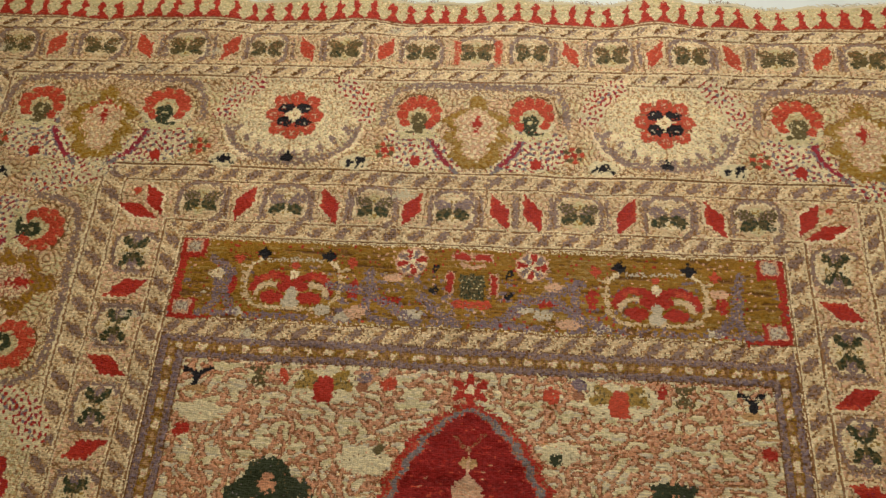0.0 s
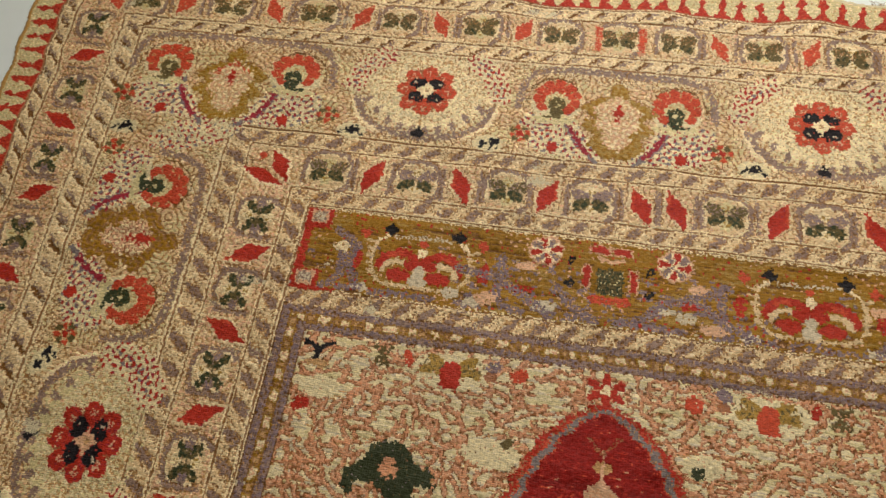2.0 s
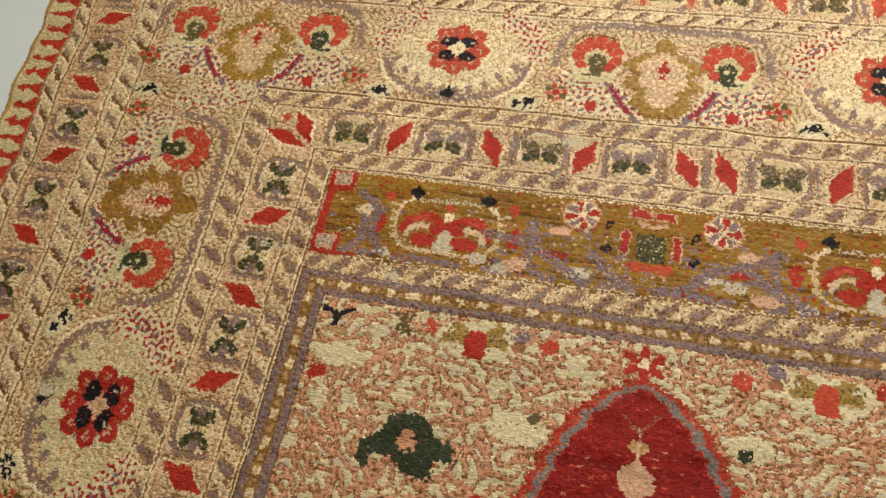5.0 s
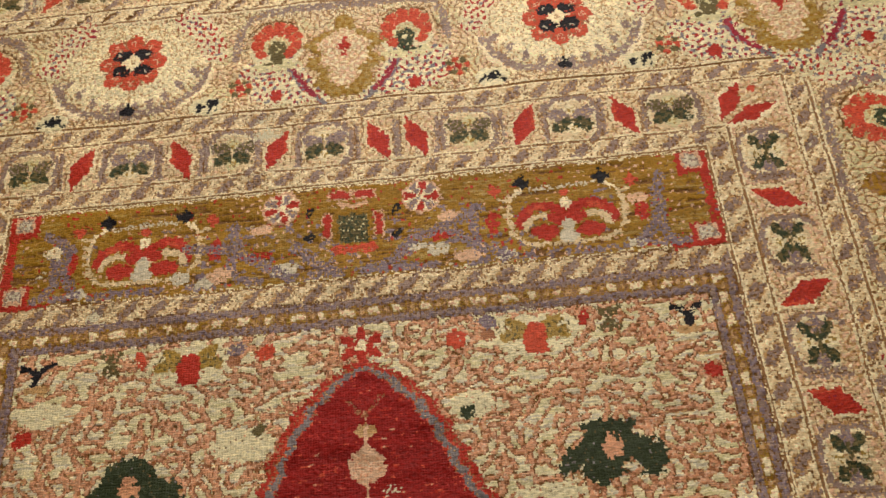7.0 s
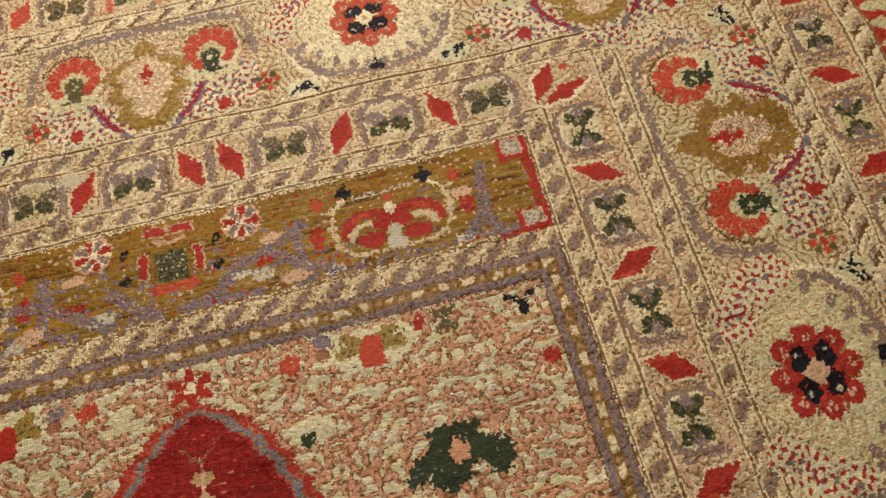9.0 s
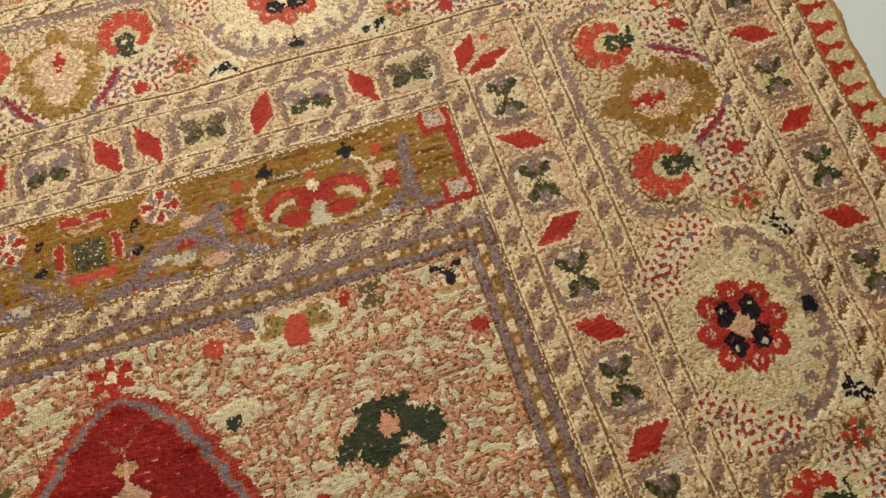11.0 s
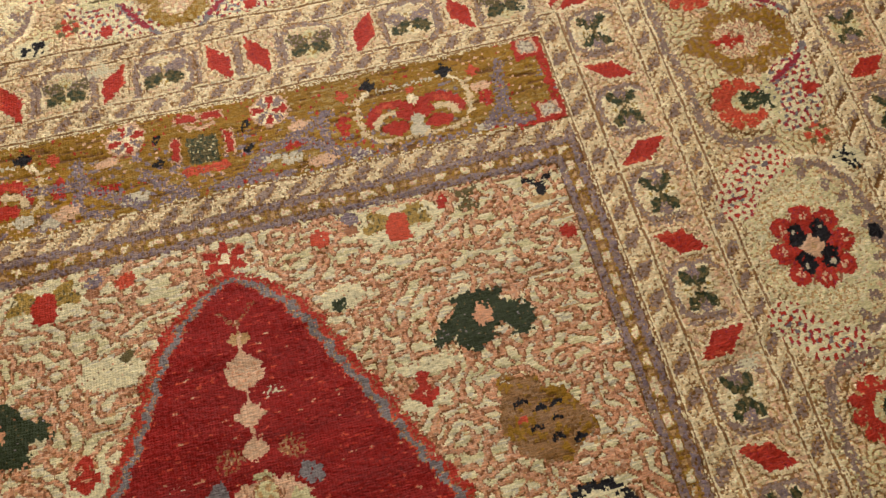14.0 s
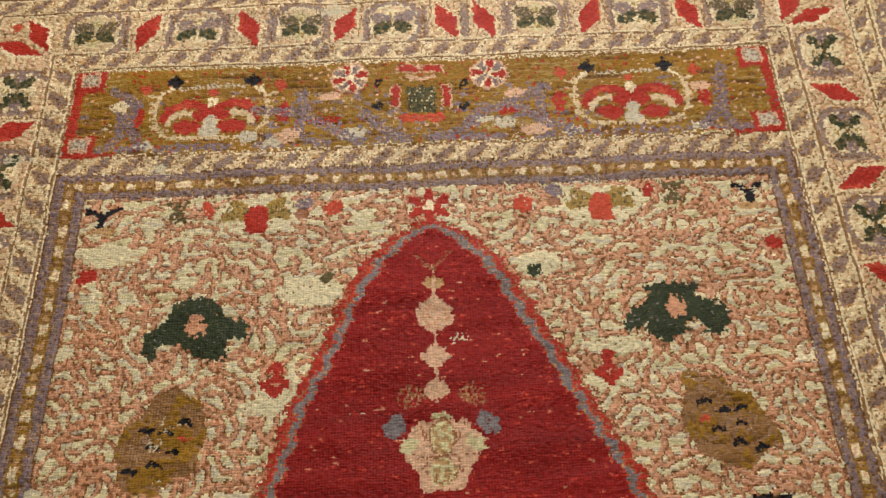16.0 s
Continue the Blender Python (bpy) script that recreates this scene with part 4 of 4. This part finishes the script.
span = np.minimum(JA - nl, nr - JA)
inset = np.minimum(span * np.interp(JB, [-0.2, -0.08, -0.012], [0.90, 0.82, 0.62]), np.where(JB > -0.05, (-0.0115 - JB) * 1.3, 9))
niche = (inset > 0) & (JB < -0.012)
region(niche, "red", "niche_outline", "stepped red outline of the niche with a slate line")
COL[niche & (fine > 0.8) & (inset < 0.0072)] = INDEX["rust"]
COL[niche & (inset > 0.0058) & (inset < 0.0136)] = INDEX["orange_red"]
COL[niche & (inset > 0.0066) & (inset < 0.0128) & (fine > -0.4)] = INDEX["rust"]
COL[niche & (inset > 0.0072) & (inset < 0.0122)] = INDEX["slate"]
COL[niche & (inset > 0.0072) & (inset < 0.0122) & (fine_b > 1.0)] = INDEX["mauve"]
heart = niche & (inset >= 0.0134)
region(heart, "niche_red", "niche_field", "deep red field of the niche")
# pale dashes: worn knots, with glints along the rows painted as colour
worn = band_noise(0.0028, 0.008, stretch=4, seed=21)
COL[heart & (worn > 1.95)] = INDEX["orange_red"]
COL[heart & (worn > 2.45) & (worn < 3.1)] = INDEX["salmon"]
COL[heart & (row_a > 1.3) & (fine > 0.4)] = INDEX["red"]

s = Stamp("niche_star", "red star at the niche's tip", -0.001, -0.002, 0, 0.03)
star = s.ell(0, 0, 0.0075, 0.0075)
for k in range(6):
    w = radians(90 + 60 * k)
    star |= s.ell(0.0105 * math.cos(w) * 1.15, 0.0105 * math.sin(w), 0.0068, 0.0040, math.degrees(w))
s.put(star, "red")
s.sub("heart", "pale heart of the star")
s.put(s.ell(0, 0, 0.0042, 0.0042), "pale")

s = Stamp("pendant", "pink hanging pendant lamp motif", 0, -0.11, 0, 0.08)
for v, ru, rv, c in ((0.041, 0.0075, 0.0055, "tan"), (0.015, 0.0140, 0.0130, "blush"), (-0.018, 0.0085, 0.0085, "blush"), (-0.018, 0.0130, 0.0042, "blush"), (-0.043, 0.0090, 0.0072, "blush")):
    s.put(s.ell(0.0005, v, ru, rv), c)
s.put(s.poly([(-0.005, 0.026), (0, 0.032), (0.005, 0.026)]) | s.line([(0.0005, 0.055), (0.0005, -0.052)], 0.0011), "blush")
s.put(s.ell(0.0005, 0.013, 0.011, 0.010) & (s.fine > 0.8), "salmon")
s.put((s.line([(-0.014, 0.066), (0, 0.052), (0.014, 0.068)], 0.0016)) & (s.noise < 0.6), "rust")
s = Stamp("crown_flower", "pale gold and pink crowned flower", 0.003, -0.197, 0, 0.05)
s.put(s.poly([(-0.030, 0.010), (-0.022, 0.003), (-0.024, 0.014), (-0.016, 0.022), (-0.009, 0.020), (0.0, 0.027), (0.009, 0.020), (0.017, 0.023), (0.023, 0.014), (0.032, 0.008), (0.024, -0.008), (0.018, -0.016), (0.015, -0.026), (-0.014, -0.027), (-0.018, -0.014), (-0.026, -0.004)]), "blush")
s.put(s.ell(0, 0.010, 0.0085, 0.0120) | s.ell(0, 0.024, 0.006, 0.005) | s.ell(-0.023, 0.005, 0.0075, 0.005, 30) | s.ell(0.024, 0.005, 0.0075, 0.005, -30) | s.ell(0, -0.014, 0.0095, 0.010), "celadon")
s.put((s.ell(0, 0.010, 0.0085, 0.0120) | s.ell(0, -0.014, 0.0095, 0.010)) & (s.lump > 0.3), "tan")
for pts in ([(-0.022, -0.002), (0, -0.004), (0.022, -0.002)], [(-0.016, 0.020), (-0.010, 0.004), (-0.012, -0.010)], [(0.017, 0.021), (0.010, 0.004), (0.012, -0.010)], [(-0.013, -0.012), (0, -0.022), (0.013, -0.012)]):
    s.put(s.line(pts, 0.0008) & (s.noise < 0.85), "rust")
s.put(s.arc(0, 0.010, 0.0092, 0.0125, 0, 360, 0.0008), "rust")
s.put(s.ell(-0.012, 0.002, 0.0045, 0.0065, 20) | s.ell(0.013, 0.002, 0.0045, 0.0065, -20), "blush")
for a, b in ((-0.0305, -0.179), (0.0365, -0.178)):
    s = Stamp("slate_leaf", "small slate leaf in the niche", a, b, 40 if a < 0 else -40, 0.02)
    s.put(s.ell(0, 0, 0.0095, 0.0072) & (s.noise < 0.93), "slate")
for a in (-0.019, 0.026):
    s = Stamp("dotted_sprig", "faint tan sprig in the niche", a, -0.157, 0, 0.02)
    s.put(s.ell(0, 0, 0.0105, 0.0085) & (s.fine > 0.1), "rust")
    s.put(s.ell(0, 0, 0.0080, 0.0065) & (s.fine_b > 0.9), "tan")

# ---- motifs of the field ----
for sx, a in ((-1, -0.181), (1, 0.184)):
    s = Stamp("green_flower", "dark green flower with a pink heart", a, -0.0985, 0, 0.06, mirror=sx)
    s.u, s.v = s.u + 0.0010 * s.lump, s.v + 0.0010 * s.lump_b
    if sx > 0:
        body = s.poly([(-0.019, 0.021), (-0.003, 0.023), (0.022, 0.02), (0.016, 0.012), (0.038, 0.002), (0.039, -0.009), (0.032, -0.021), (0.021, -0.019), (0.015, -0.008), (0.004, -0.01), (0.007, -0.017), (-0.011, -0.025), (-0.023, -0.02), (-0.022, -0.011), (-0.04, -0.017), (-0.041, -0.008), (-0.033, 0.003), (-0.021, 0.007)])
    else:
        body = s.poly([(0.02, 0.02), (0.001, 0.026), (-0.015, 0.02), (-0.02, 0.009), (-0.036, 0.006), (-0.043, -0.01), (-0.024, -0.012), (-0.027, -0.025), (-0.011, -0.026), (0.0, -0.022), (0.012, -0.012), (0.026, -0.014), (0.029, -0.025), (0.038, -0.02), (0.038, -0.005), (0.021, 0.008)])
    s.put(body, "green")
    s.put(body & (s.fine > 2.3), "slate")
    s.sub("heart", "salmon heart of the flower")
    s.put(s.ell(0, 0.0, 0.0085, 0.0065) | s.ell(0.001, 0.006, 0.0050, 0.0065), "salmon")
for sx in (-1, 1):
    s = Stamp("brown_leaf", "golden brown serrated leaf with black ticks", 0.208 if sx > 0 else -0.198, -0.182, 0, 0.06, mirror=sx)
    if sx > 0:
        leaf = s.poly([(-0.029, 0.034), (-0.02, 0.038), (-0.013, 0.032), (0.001, 0.031), (0.003, 0.021), (0.019, 0.018), (0.023, 0.007), (0.031, -0.005), (0.034, -0.017), (0.022, -0.024), (0.008, -0.035), (-0.007, -0.033), (-0.018, -0.026), (-0.027, -0.022), (-0.029, -0.011), (-0.035, 0.002), (-0.028, 0.018)])
    else:
        leaf = s.poly([(0.032, -0.006), (0.028, 0.009), (0.015, 0.019), (0.007, 0.033), (-0.007, 0.039), (-0.016, 0.032), (-0.027, 0.028), (-0.033, 0.007), (-0.03, -0.009), (-0.026, -0.024), (-0.011, -0.027), (-0.0, -0.038), (0.024, -0.033)])
    s.put(leaf, "umber")
    s.put(leaf & (0.6 * s.lump + patch_b[s.win] > 0.3), "gold")
    s.put(leaf & (row_a[s.win] < -1.9), "brown")
    s.put(leaf & (s.fine_b > 1.7), "brown")
    for u, v in ((-0.016, 0.013), (-0.004, 0.006), (0.010, 0.007), (-0.010, -0.008), (0.006, -0.004), (0.003, -0.017), (0.019, -0.021)):
        s.sub("black_tick")
        s.put(s.line([(u - 0.004, v - 0.001), (u, v + 0.0015), (u + 0.004, v)], 0.0017) & (s.noise < 0.92), "black")
    s.sub("red_tick")
    s.put(s.ell(-0.017, 0.001, 0.004, 0.002), "orange_red")
    f = Stamp("ringed_flower", "ivory flower with a jagged black outline", 0.224 if sx > 0 else -0.214, -0.262, 0, 0.05)
    f.u, f.v = f.u + 0.0012 * f.lump, f.v + 0.0012 * f.lump_b
    f.put(f.ell(0, 0, 0.030, 0.028), "black")
    f.put(f.ell(0, 0, 0.0245, 0.0225), "ivory")
    f.put(f.ell(0, 0, 0.0190, 0.0170) & (f.lump > 0.2), "salmon")
    f.put(f.ell(0, 0, 0.009, 0.009), "orange_red")
for a, b in ((-0.118, -0.141), (0.127, -0.141)):
    s = Stamp("wine_cross", "small wine-red cross", a, b, 0, 0.02)
    s.put(s.rect(0, 0.0, 0.0030, 0.0135) | s.rect(0, -0.004, 0.0110, 0.0030) | s.ell(0, -0.004, 0.0075, 0.0075) | s.rect(0, 0.008, 0.0055, 0.0022), "red")
    s.put(s.ell(0, -0.004, 0.0022, 0.0022), "salmon")
for a, b, sx in ((-0.267, -0.001, 1), (0.2605, 0.001, -1)):
    s = Stamp("black_sprout", "small black two-leaved sprout", a, b, 0, 0.025, 1.25)
    s.put(s.line([(0, -0.006), (0, 0.0)], 0.0030) | s.line([(0, -0.001), (-0.005, 0.004), (-0.010, 0.0055)], 0.0017) | s.line([(0, -0.001), (0.005, 0.004), (0.010, 0.0065)], 0.0017), "black")
    s.put(s.ell(0.002 * sx, -0.0105, 0.008, 0.0030), "tan")
for a, b in ((-0.206, 0.002), (0.198, 0.003)):
    s = Stamp("olive_sprig", "small olive sprig", a, b, 0, 0.02)
    s.put((s.line([(-0.008, 0.009), (0, 0), (0.008, 0.009)], 0.0022) | s.line([(-0.007, -0.008), (0, -0.001), (0.007, -0.008)], 0.0022) | s.rect(0, 0, 0.0022, 0.010)) & (s.noise < 0.85), "olive")
for a, b in ((-0.141, -0.003), (0.138, -0.003)):
    s = Stamp("tulip", "red tulip with olive leaves", a, b, 0, 0.04, 1.15)
    s.put(s.ell(0, 0, 0.031, 0.0165) & (s.lump < 1.2) & (s.v < 0.013), "ivory", own=False)
    for sx in (-1, 1):
        s.put(s.ell(sx * 0.0125, 0.007, 0.0085, 0.0042, 25 * sx) | s.ell(sx * 0.0185, -0.001, 0.0065, 0.0042, -20 * sx) | s.ell(sx * 0.009, 0.001, 0.006, 0.006), "ochre")
        s.put(s.ell(sx * 0.0165, 0.003, 0.0095, 0.0075) & (s.fine > 0.8), "olive")
    s.sub("bloom", "red tulip bloom")
    s.put(s.ell(0, -0.003, 0.0085, 0.0110) | s.rect(0, -0.009, 0.0080, 0.0060), "red" if a < 0 else "orange_red")
for a, b, ru, rv, c in ((-0.181, 0.003, 0.0042, 0.0090, "orange_red"), (-0.079, 0.000, 0.0078, 0.0060, "orange_red"), (0.075, -0.003, 0.0075, 0.0085, "orange_red"), (0.178, 0.006, 0.0040, 0.0080, "red"), (-0.272, -0.052, 0.0090, 0.0062, "red"),
                        (0.270, -0.046, 0.0070, 0.0058, "red"), (-0.082, -0.061, 0.0065, 0.0036, "olive"), (0.079, -0.061, 0.0060, 0.0060, "green"), (-0.102, 0.005, 0.0085, 0.0050, "lilac"), (0.102, 0.010, 0.0085, 0.0055, "lilac"), (-0.105, -0.004, 0.0065, 0.0045, "rust"), (0.100, -0.001, 0.0060, 0.0045, "rust")):
    s = Stamp("bud", "small %s bud" % c.replace("_", "-"), a, b, 20 if a < 0 else -20, 0.02)
    s.put(s.ell(0, 0, ru, rv) & (s.noise < 0.95), c)
for a, b, ru, rv in ((-0.095, -0.072, 0.026, 0.012), (-0.258, -0.035, 0.020, 0.010), (0.085, -0.055, 0.016, 0.010), (-0.110, -0.15, 0.022, 0.012), (0.135, -0.125, 0.026, 0.006), (0.128, -0.150, 0.020, 0.007), (-0.125, -0.162, 0.020, 0.006)):
    s = Stamp(None, "", a, b, 0, 0.04)
    own = (PART[s.win] == PART[NY - 1 - int((B_MAX - 0.010) / KNOT), int((-0.23 - A_MIN) / KNOT)])
    s.put(s.ell(0, 0, ru, rv) & own & (s.fine < 1.6), "ivory")

# worn and faded knots within the pale and mauve outlines
worn = rng.random((NY, NX))
COL[(COL == INDEX["pale"]) & (fine > 0.5) & (worn < 0.7)] = INDEX["straw"]
COL[(COL == INDEX["pale"]) & (fine_b > 1.0) & (worn < 0.6)] = INDEX["tan"]
COL[(COL == INDEX["lilac"]) & (fine_b > 0.7) & (worn < 0.5)] = INDEX["mauve"]
COL[(COL == INDEX["lilac"]) & (lump > 1.2) & (worn < 0.5)] = INDEX["slate"]
COL[(COL == INDEX["mauve"]) & (fine_b > 0.9) & (worn < 0.45)] = INDEX["tan"]
COL[(COL == INDEX["green"]) & (fine > 1.5) & (worn < 0.5)] = INDEX["olive"]

# stray knots: along every outline some knots were tied a row or a column off
hop = rng.random((NY, NX)) < 0.06
src_i = np.clip(np.arange(NY)[:, None] + np.where(hop, rng.integers(-1, 2, (NY, NX)), 0), 0, NY - 1)
src_j = np.clip(np.arange(NX)[None, :] + np.where(hop, rng.integers(-1, 2, (NY, NX)), 0), 0, NX - 1)
tied = COL[src_i, src_j]
COL = np.where((COL == INDEX["umber"]) | (tied == INDEX["umber"]), COL, tied)    # the ruled lines run on unbroken

# ---- from plan to pile ----
def world_xy(a, b):
    """The rug lies a little out of square, and its edges waver."""
    out = np.clip((np.abs(a) - 0.30) / 0.30, 0, 1.25)
    x = a + np.sign(a) * 0.085 * np.clip(b, -0.30, 0.45) * out
    edge_x = np.clip((np.abs(a) - 0.52) / 0.13, 0, 1)
    x = x + edge_x * (0.0016 * np.sin(b * 47 + 1.0) + 0.0012 * np.sin(b * 113))
    edge_y = np.clip((b - 0.40) / 0.08, 0, 1)
    y = b + edge_y * (0.0022 * np.sin(a * 31 + 0.6) + 0.0016 * np.sin(a * 71) + 0.0045 * np.exp(-((a - 0.185) / 0.035) ** 2))
    return x, y


def lift(a, b):
    """Slow waves of the cloth, strongest towards its far edge."""
    far = np.clip((b - 0.34) / 0.14, 0, 1) ** 2
    return far * (0.0022 + 0.0022 * np.sin(a * 31 + 0.4) + 0.0040 * np.exp(-((a - 0.185) / 0.04) ** 2)) + 0.0009 * np.sin(a * 37 + 2 * b) * np.sin(b * 31 + 1)


va = A_MIN + np.arange(NX + 1) * KNOT
vb = B_MIN + np.arange(NY + 1) * KNOT
VA, VB = np.meshgrid(va, vb)
DZ = DEPTH[COL]
pad = np.pad(DZ, 1, mode="edge")
vz = (pad[:-1, :-1] + pad[1:, :-1] + pad[:-1, 1:] + pad[1:, 1:]) / 4
odd_row, odd_col = (np.arange(NY + 1) % 2)[:, None], (np.arange(NX + 1) % 2)[None, :]
vz = vz + rng.normal(0, 0.00040, vz.shape) + odd_row * (0.00014 + 0.00048 * odd_col)    # each knot is a small dome of four cells
VX, VY = world_xy(VA + np.clip(rng.normal(0, 0.00024, VA.shape), -0.0005, 0.0005), VB + np.clip(rng.normal(0, 0.00020, VB.shape), -0.0005, 0.0005))
ripple = np.pad(band_noise(0.035, 0.11, stretch=2.2, seed=36), ((0, 1), (0, 1)), mode="edge")
VZ = vz + lift(VA, VB) + 0.00065 * ripple
POINTS = np.stack([VX, VY, VZ], -1).reshape(-1, 3)
ii, jj = np.mgrid[0:NY, 0:NX]
first = ii * (NX + 1) + jj
QUADS = np.stack([first, first + 1, first + NX + 2, first + NX + 1], -1).reshape(-1, 4)


def pile_mesh(name, points, quads, colours):
    used, back = np.unique(quads, return_inverse=True)
    back = back.reshape(-1)
    me = bpy.data.meshes.new(name)
    me.vertices.add(len(used))
    me.vertices.foreach_set("co", points[used].astype(np.float32).ravel())
    me.loops.add(len(back))
    me.loops.foreach_set("vertex_index", back.astype(np.int32))
    me.polygons.add(len(quads))
    me.polygons.foreach_set("loop_start", np.arange(0, len(back), 4, dtype=np.int32))
    kinds, slot = np.unique(colours, return_inverse=True)
    for k in kinds:
        me.materials.append(MATS[int(k)])
    me.polygons.foreach_set("material_index", slot.reshape(-1).astype(np.int32))
    me.update(calc_edges=True)
    return me


rug = tagged(new("rug"), "antique prayer rug with cream borders and red niche, on the floor", "rug")
flat_part, flat_col = PART.ravel(), COL.ravel()
order = np.argsort(flat_part, kind="stable")
cuts = np.searchsorted(flat_part[order], np.arange(len(PARTS) + 1))
made = {}
for pid, (name, label, above) in enumerate(PARTS):
    cells = order[cuts[pid]:cuts[pid + 1]]
    if len(cells) < 4:
        continue
    ob = new(name, pile_mesh(name, POINTS, QUADS[cells], flat_col[cells]))
    ob.parent = made.get(above, rug)
    made[pid] = ob
    tagged(ob, label)

# the lower half repeats the upper one, mirrored, in a coarser knot
skip = 4
rows = np.arange(0, NY - skip, skip)
cols = np.arange(0, NX - skip + 1, skip)
low = COL[np.ix_(rows + skip // 2, np.minimum(cols + skip // 2, NX - 1))]
la = np.minimum(A_MIN + np.arange(len(cols) + 1) * KNOT * skip, A_MAX)
lb = B_MIN - np.arange(len(rows) + 1) * KNOT * skip
LA, LB = np.meshgrid(la, lb)
lx, ly = world_xy(LA, LB)
lz = rng.normal(0, 0.0002, LA.shape)
ci, cj = np.mgrid[0:len(rows), 0:len(cols)]
f0 = ci * (len(cols) + 1) + cj
lower = new("lower_pile", pile_mesh("lower_pile", np.stack([lx, ly, lz], -1).reshape(-1, 3), np.stack([f0 + len(cols) + 1, f0 + len(cols) + 2, f0 + 1, f0], -1).reshape(-1, 4), low.ravel()))
lower.parent = rug
tagged(lower, "mirrored lower half of the rug's pile")
LOW_END = float(lb[-1])

# woven foundation under the pile
bm = bmesh.new()
NA, NB = 60, 80
grid = {}
for j in range(NB + 1):
    b = LOW_END + (B_MAX - LOW_END) * j / NB
    for i in range(NA + 1):
        a = A_MIN + (A_MAX - A_MIN) * i / NA
        x, y = world_xy(np.float64(a), np.float64(b))
        grid[i, j, 1] = bm.verts.new((x, y, float(lift(a, b)) - 0.0022))
        grid[i, j, 0] = bm.verts.new((x, y, FLOOR_Z + 0.0002))
for j in range(NB):
    for i in range(NA):
        bm.faces.new([grid[i, j, 1], grid[i + 1, j, 1], grid[i + 1, j + 1, 1], grid[i, j + 1, 1]])
        bm.faces.new([grid[i, j + 1, 0], grid[i + 1, j + 1, 0], grid[i + 1, j, 0], grid[i, j, 0]])
for i in range(NA):
    for j in (0, NB):
        bm.faces.new([grid[i, j, 0], grid[i + 1, j, 0], grid[i + 1, j, 1], grid[i, j, 1]])
for j in range(NB):
    for i in (0, NA):
        bm.faces.new([grid[i, j, 0], grid[i, j + 1, 0], grid[i, j + 1, 1], grid[i, j, 1]])
part("foundation", bm, warp_yarn, rug, "cream woven foundation of the rug")


# overcast side cords
def cord(side):
    bm = bmesh.new()
    n, ring = 620, 7
    loops = []
    a = A_MAX + 0.0022 if side > 0 else A_MIN - 0.0022
    for k in range(n + 1):
        b = LOW_END + (B_MAX - 0.001 - LOW_END) * k / n
        x, y = world_xy(np.float64(a), np.float64(b))
        r = 0.0040 * (1 + 0.10 * math.sin(k * 2.2) + 0.07 * rng.normal())
        x = float(x) + 0.0005 * math.sin(k * 0.31) + 0.0002 * rng.normal()
        z = float(lift(a, b)) - 0.0032
        loops.append([bm.verts.new((x + r * math.cos(2 * math.pi * i / ring), float(y), z + r * math.sin(2 * math.pi * i / ring))) for i in range(ring)])
    for p, q in zip(loops, loops[1:]):
        for i in range(ring):
            f = bm.faces.new([p[i], p[(i + 1) % ring], q[(i + 1) % ring], q[i]])
            f.smooth = True
    bm.faces.new(loops[0])
    bm.faces.new(loops[-1][::-1])
    part("side_cord", bm, selvedge_yarn, rug, "ochre overcast cord along the rug's side")


cord(-1)
cord(1)

# webbing and worn warp ends at the far edge
bm = bmesh.new()
prev = None
for k in range(400):
    a = A_MIN + (A_MAX - A_MIN) * k / 399
    x, y = world_xy(np.float64(a), np.float64(B_MAX))
    z = float(lift(a, B_MAX))
    wide = 0.0055 + 0.0012 * math.sin(a * 90) + 0.0006 * rng.normal()
    now = [bm.verts.new((float(x), float(y) - 0.0005, z - 0.0006)), bm.verts.new((float(x), float(y) + wide, z - 0.0030)), bm.verts.new((float(x), float(y) + wide, FLOOR_Z + 0.0003))]
    if prev:
        for i in range(2):
            bm.faces.new([prev[i], now[i], now[i + 1], prev[i + 1]])
    prev = now
part("end_webbing", bm, warp_yarn, rug, "narrow cream flat-woven end strip")


def warp_ends(name, count, material, label, reach):
    bm = bmesh.new()
    for k in range(count):
        a = rng.uniform(A_MIN, A_MAX)
        if math.sin(a * 19 + len(name)) + math.sin(a * 47) < -0.55:
            continue
        x, y = world_xy(np.float64(a), np.float64(B_MAX))
        x, y, z = float(x), float(y) + 0.004, float(lift(a, B_MAX)) - 0.003
        length = reach * rng.uniform(0.35, 1.0)
        dx = rng.normal(0, 0.35) * length
        w = 0.00045
        line = []
        for i in range(4):
            s = i / 3
            px_, py_ = x + dx * s * s, y + length * s
            pz = max(FLOOR_Z + 0.0006, z + 0.0015 * math.sin(s * 3) - 0.006 * s)
            line.append([bm.verts.new((px_ - w, py_, pz)), bm.verts.new((px_, py_, pz + w)), bm.verts.new((px_ + w, py_, pz))])
        for p, q in zip(line, line[1:]):
            for i in range(2):
                bm.faces.new([p[i], p[i + 1], q[i + 1], q[i]])
    tagged(part(name, bm, material, rug, label), kind="stuff")


warp_ends("fringe", 900, warp_yarn, "short worn cream warp ends", 0.011)
warp_ends("dark_fringe", 420, warp_dark, "short worn brown warp ends", 0.013)
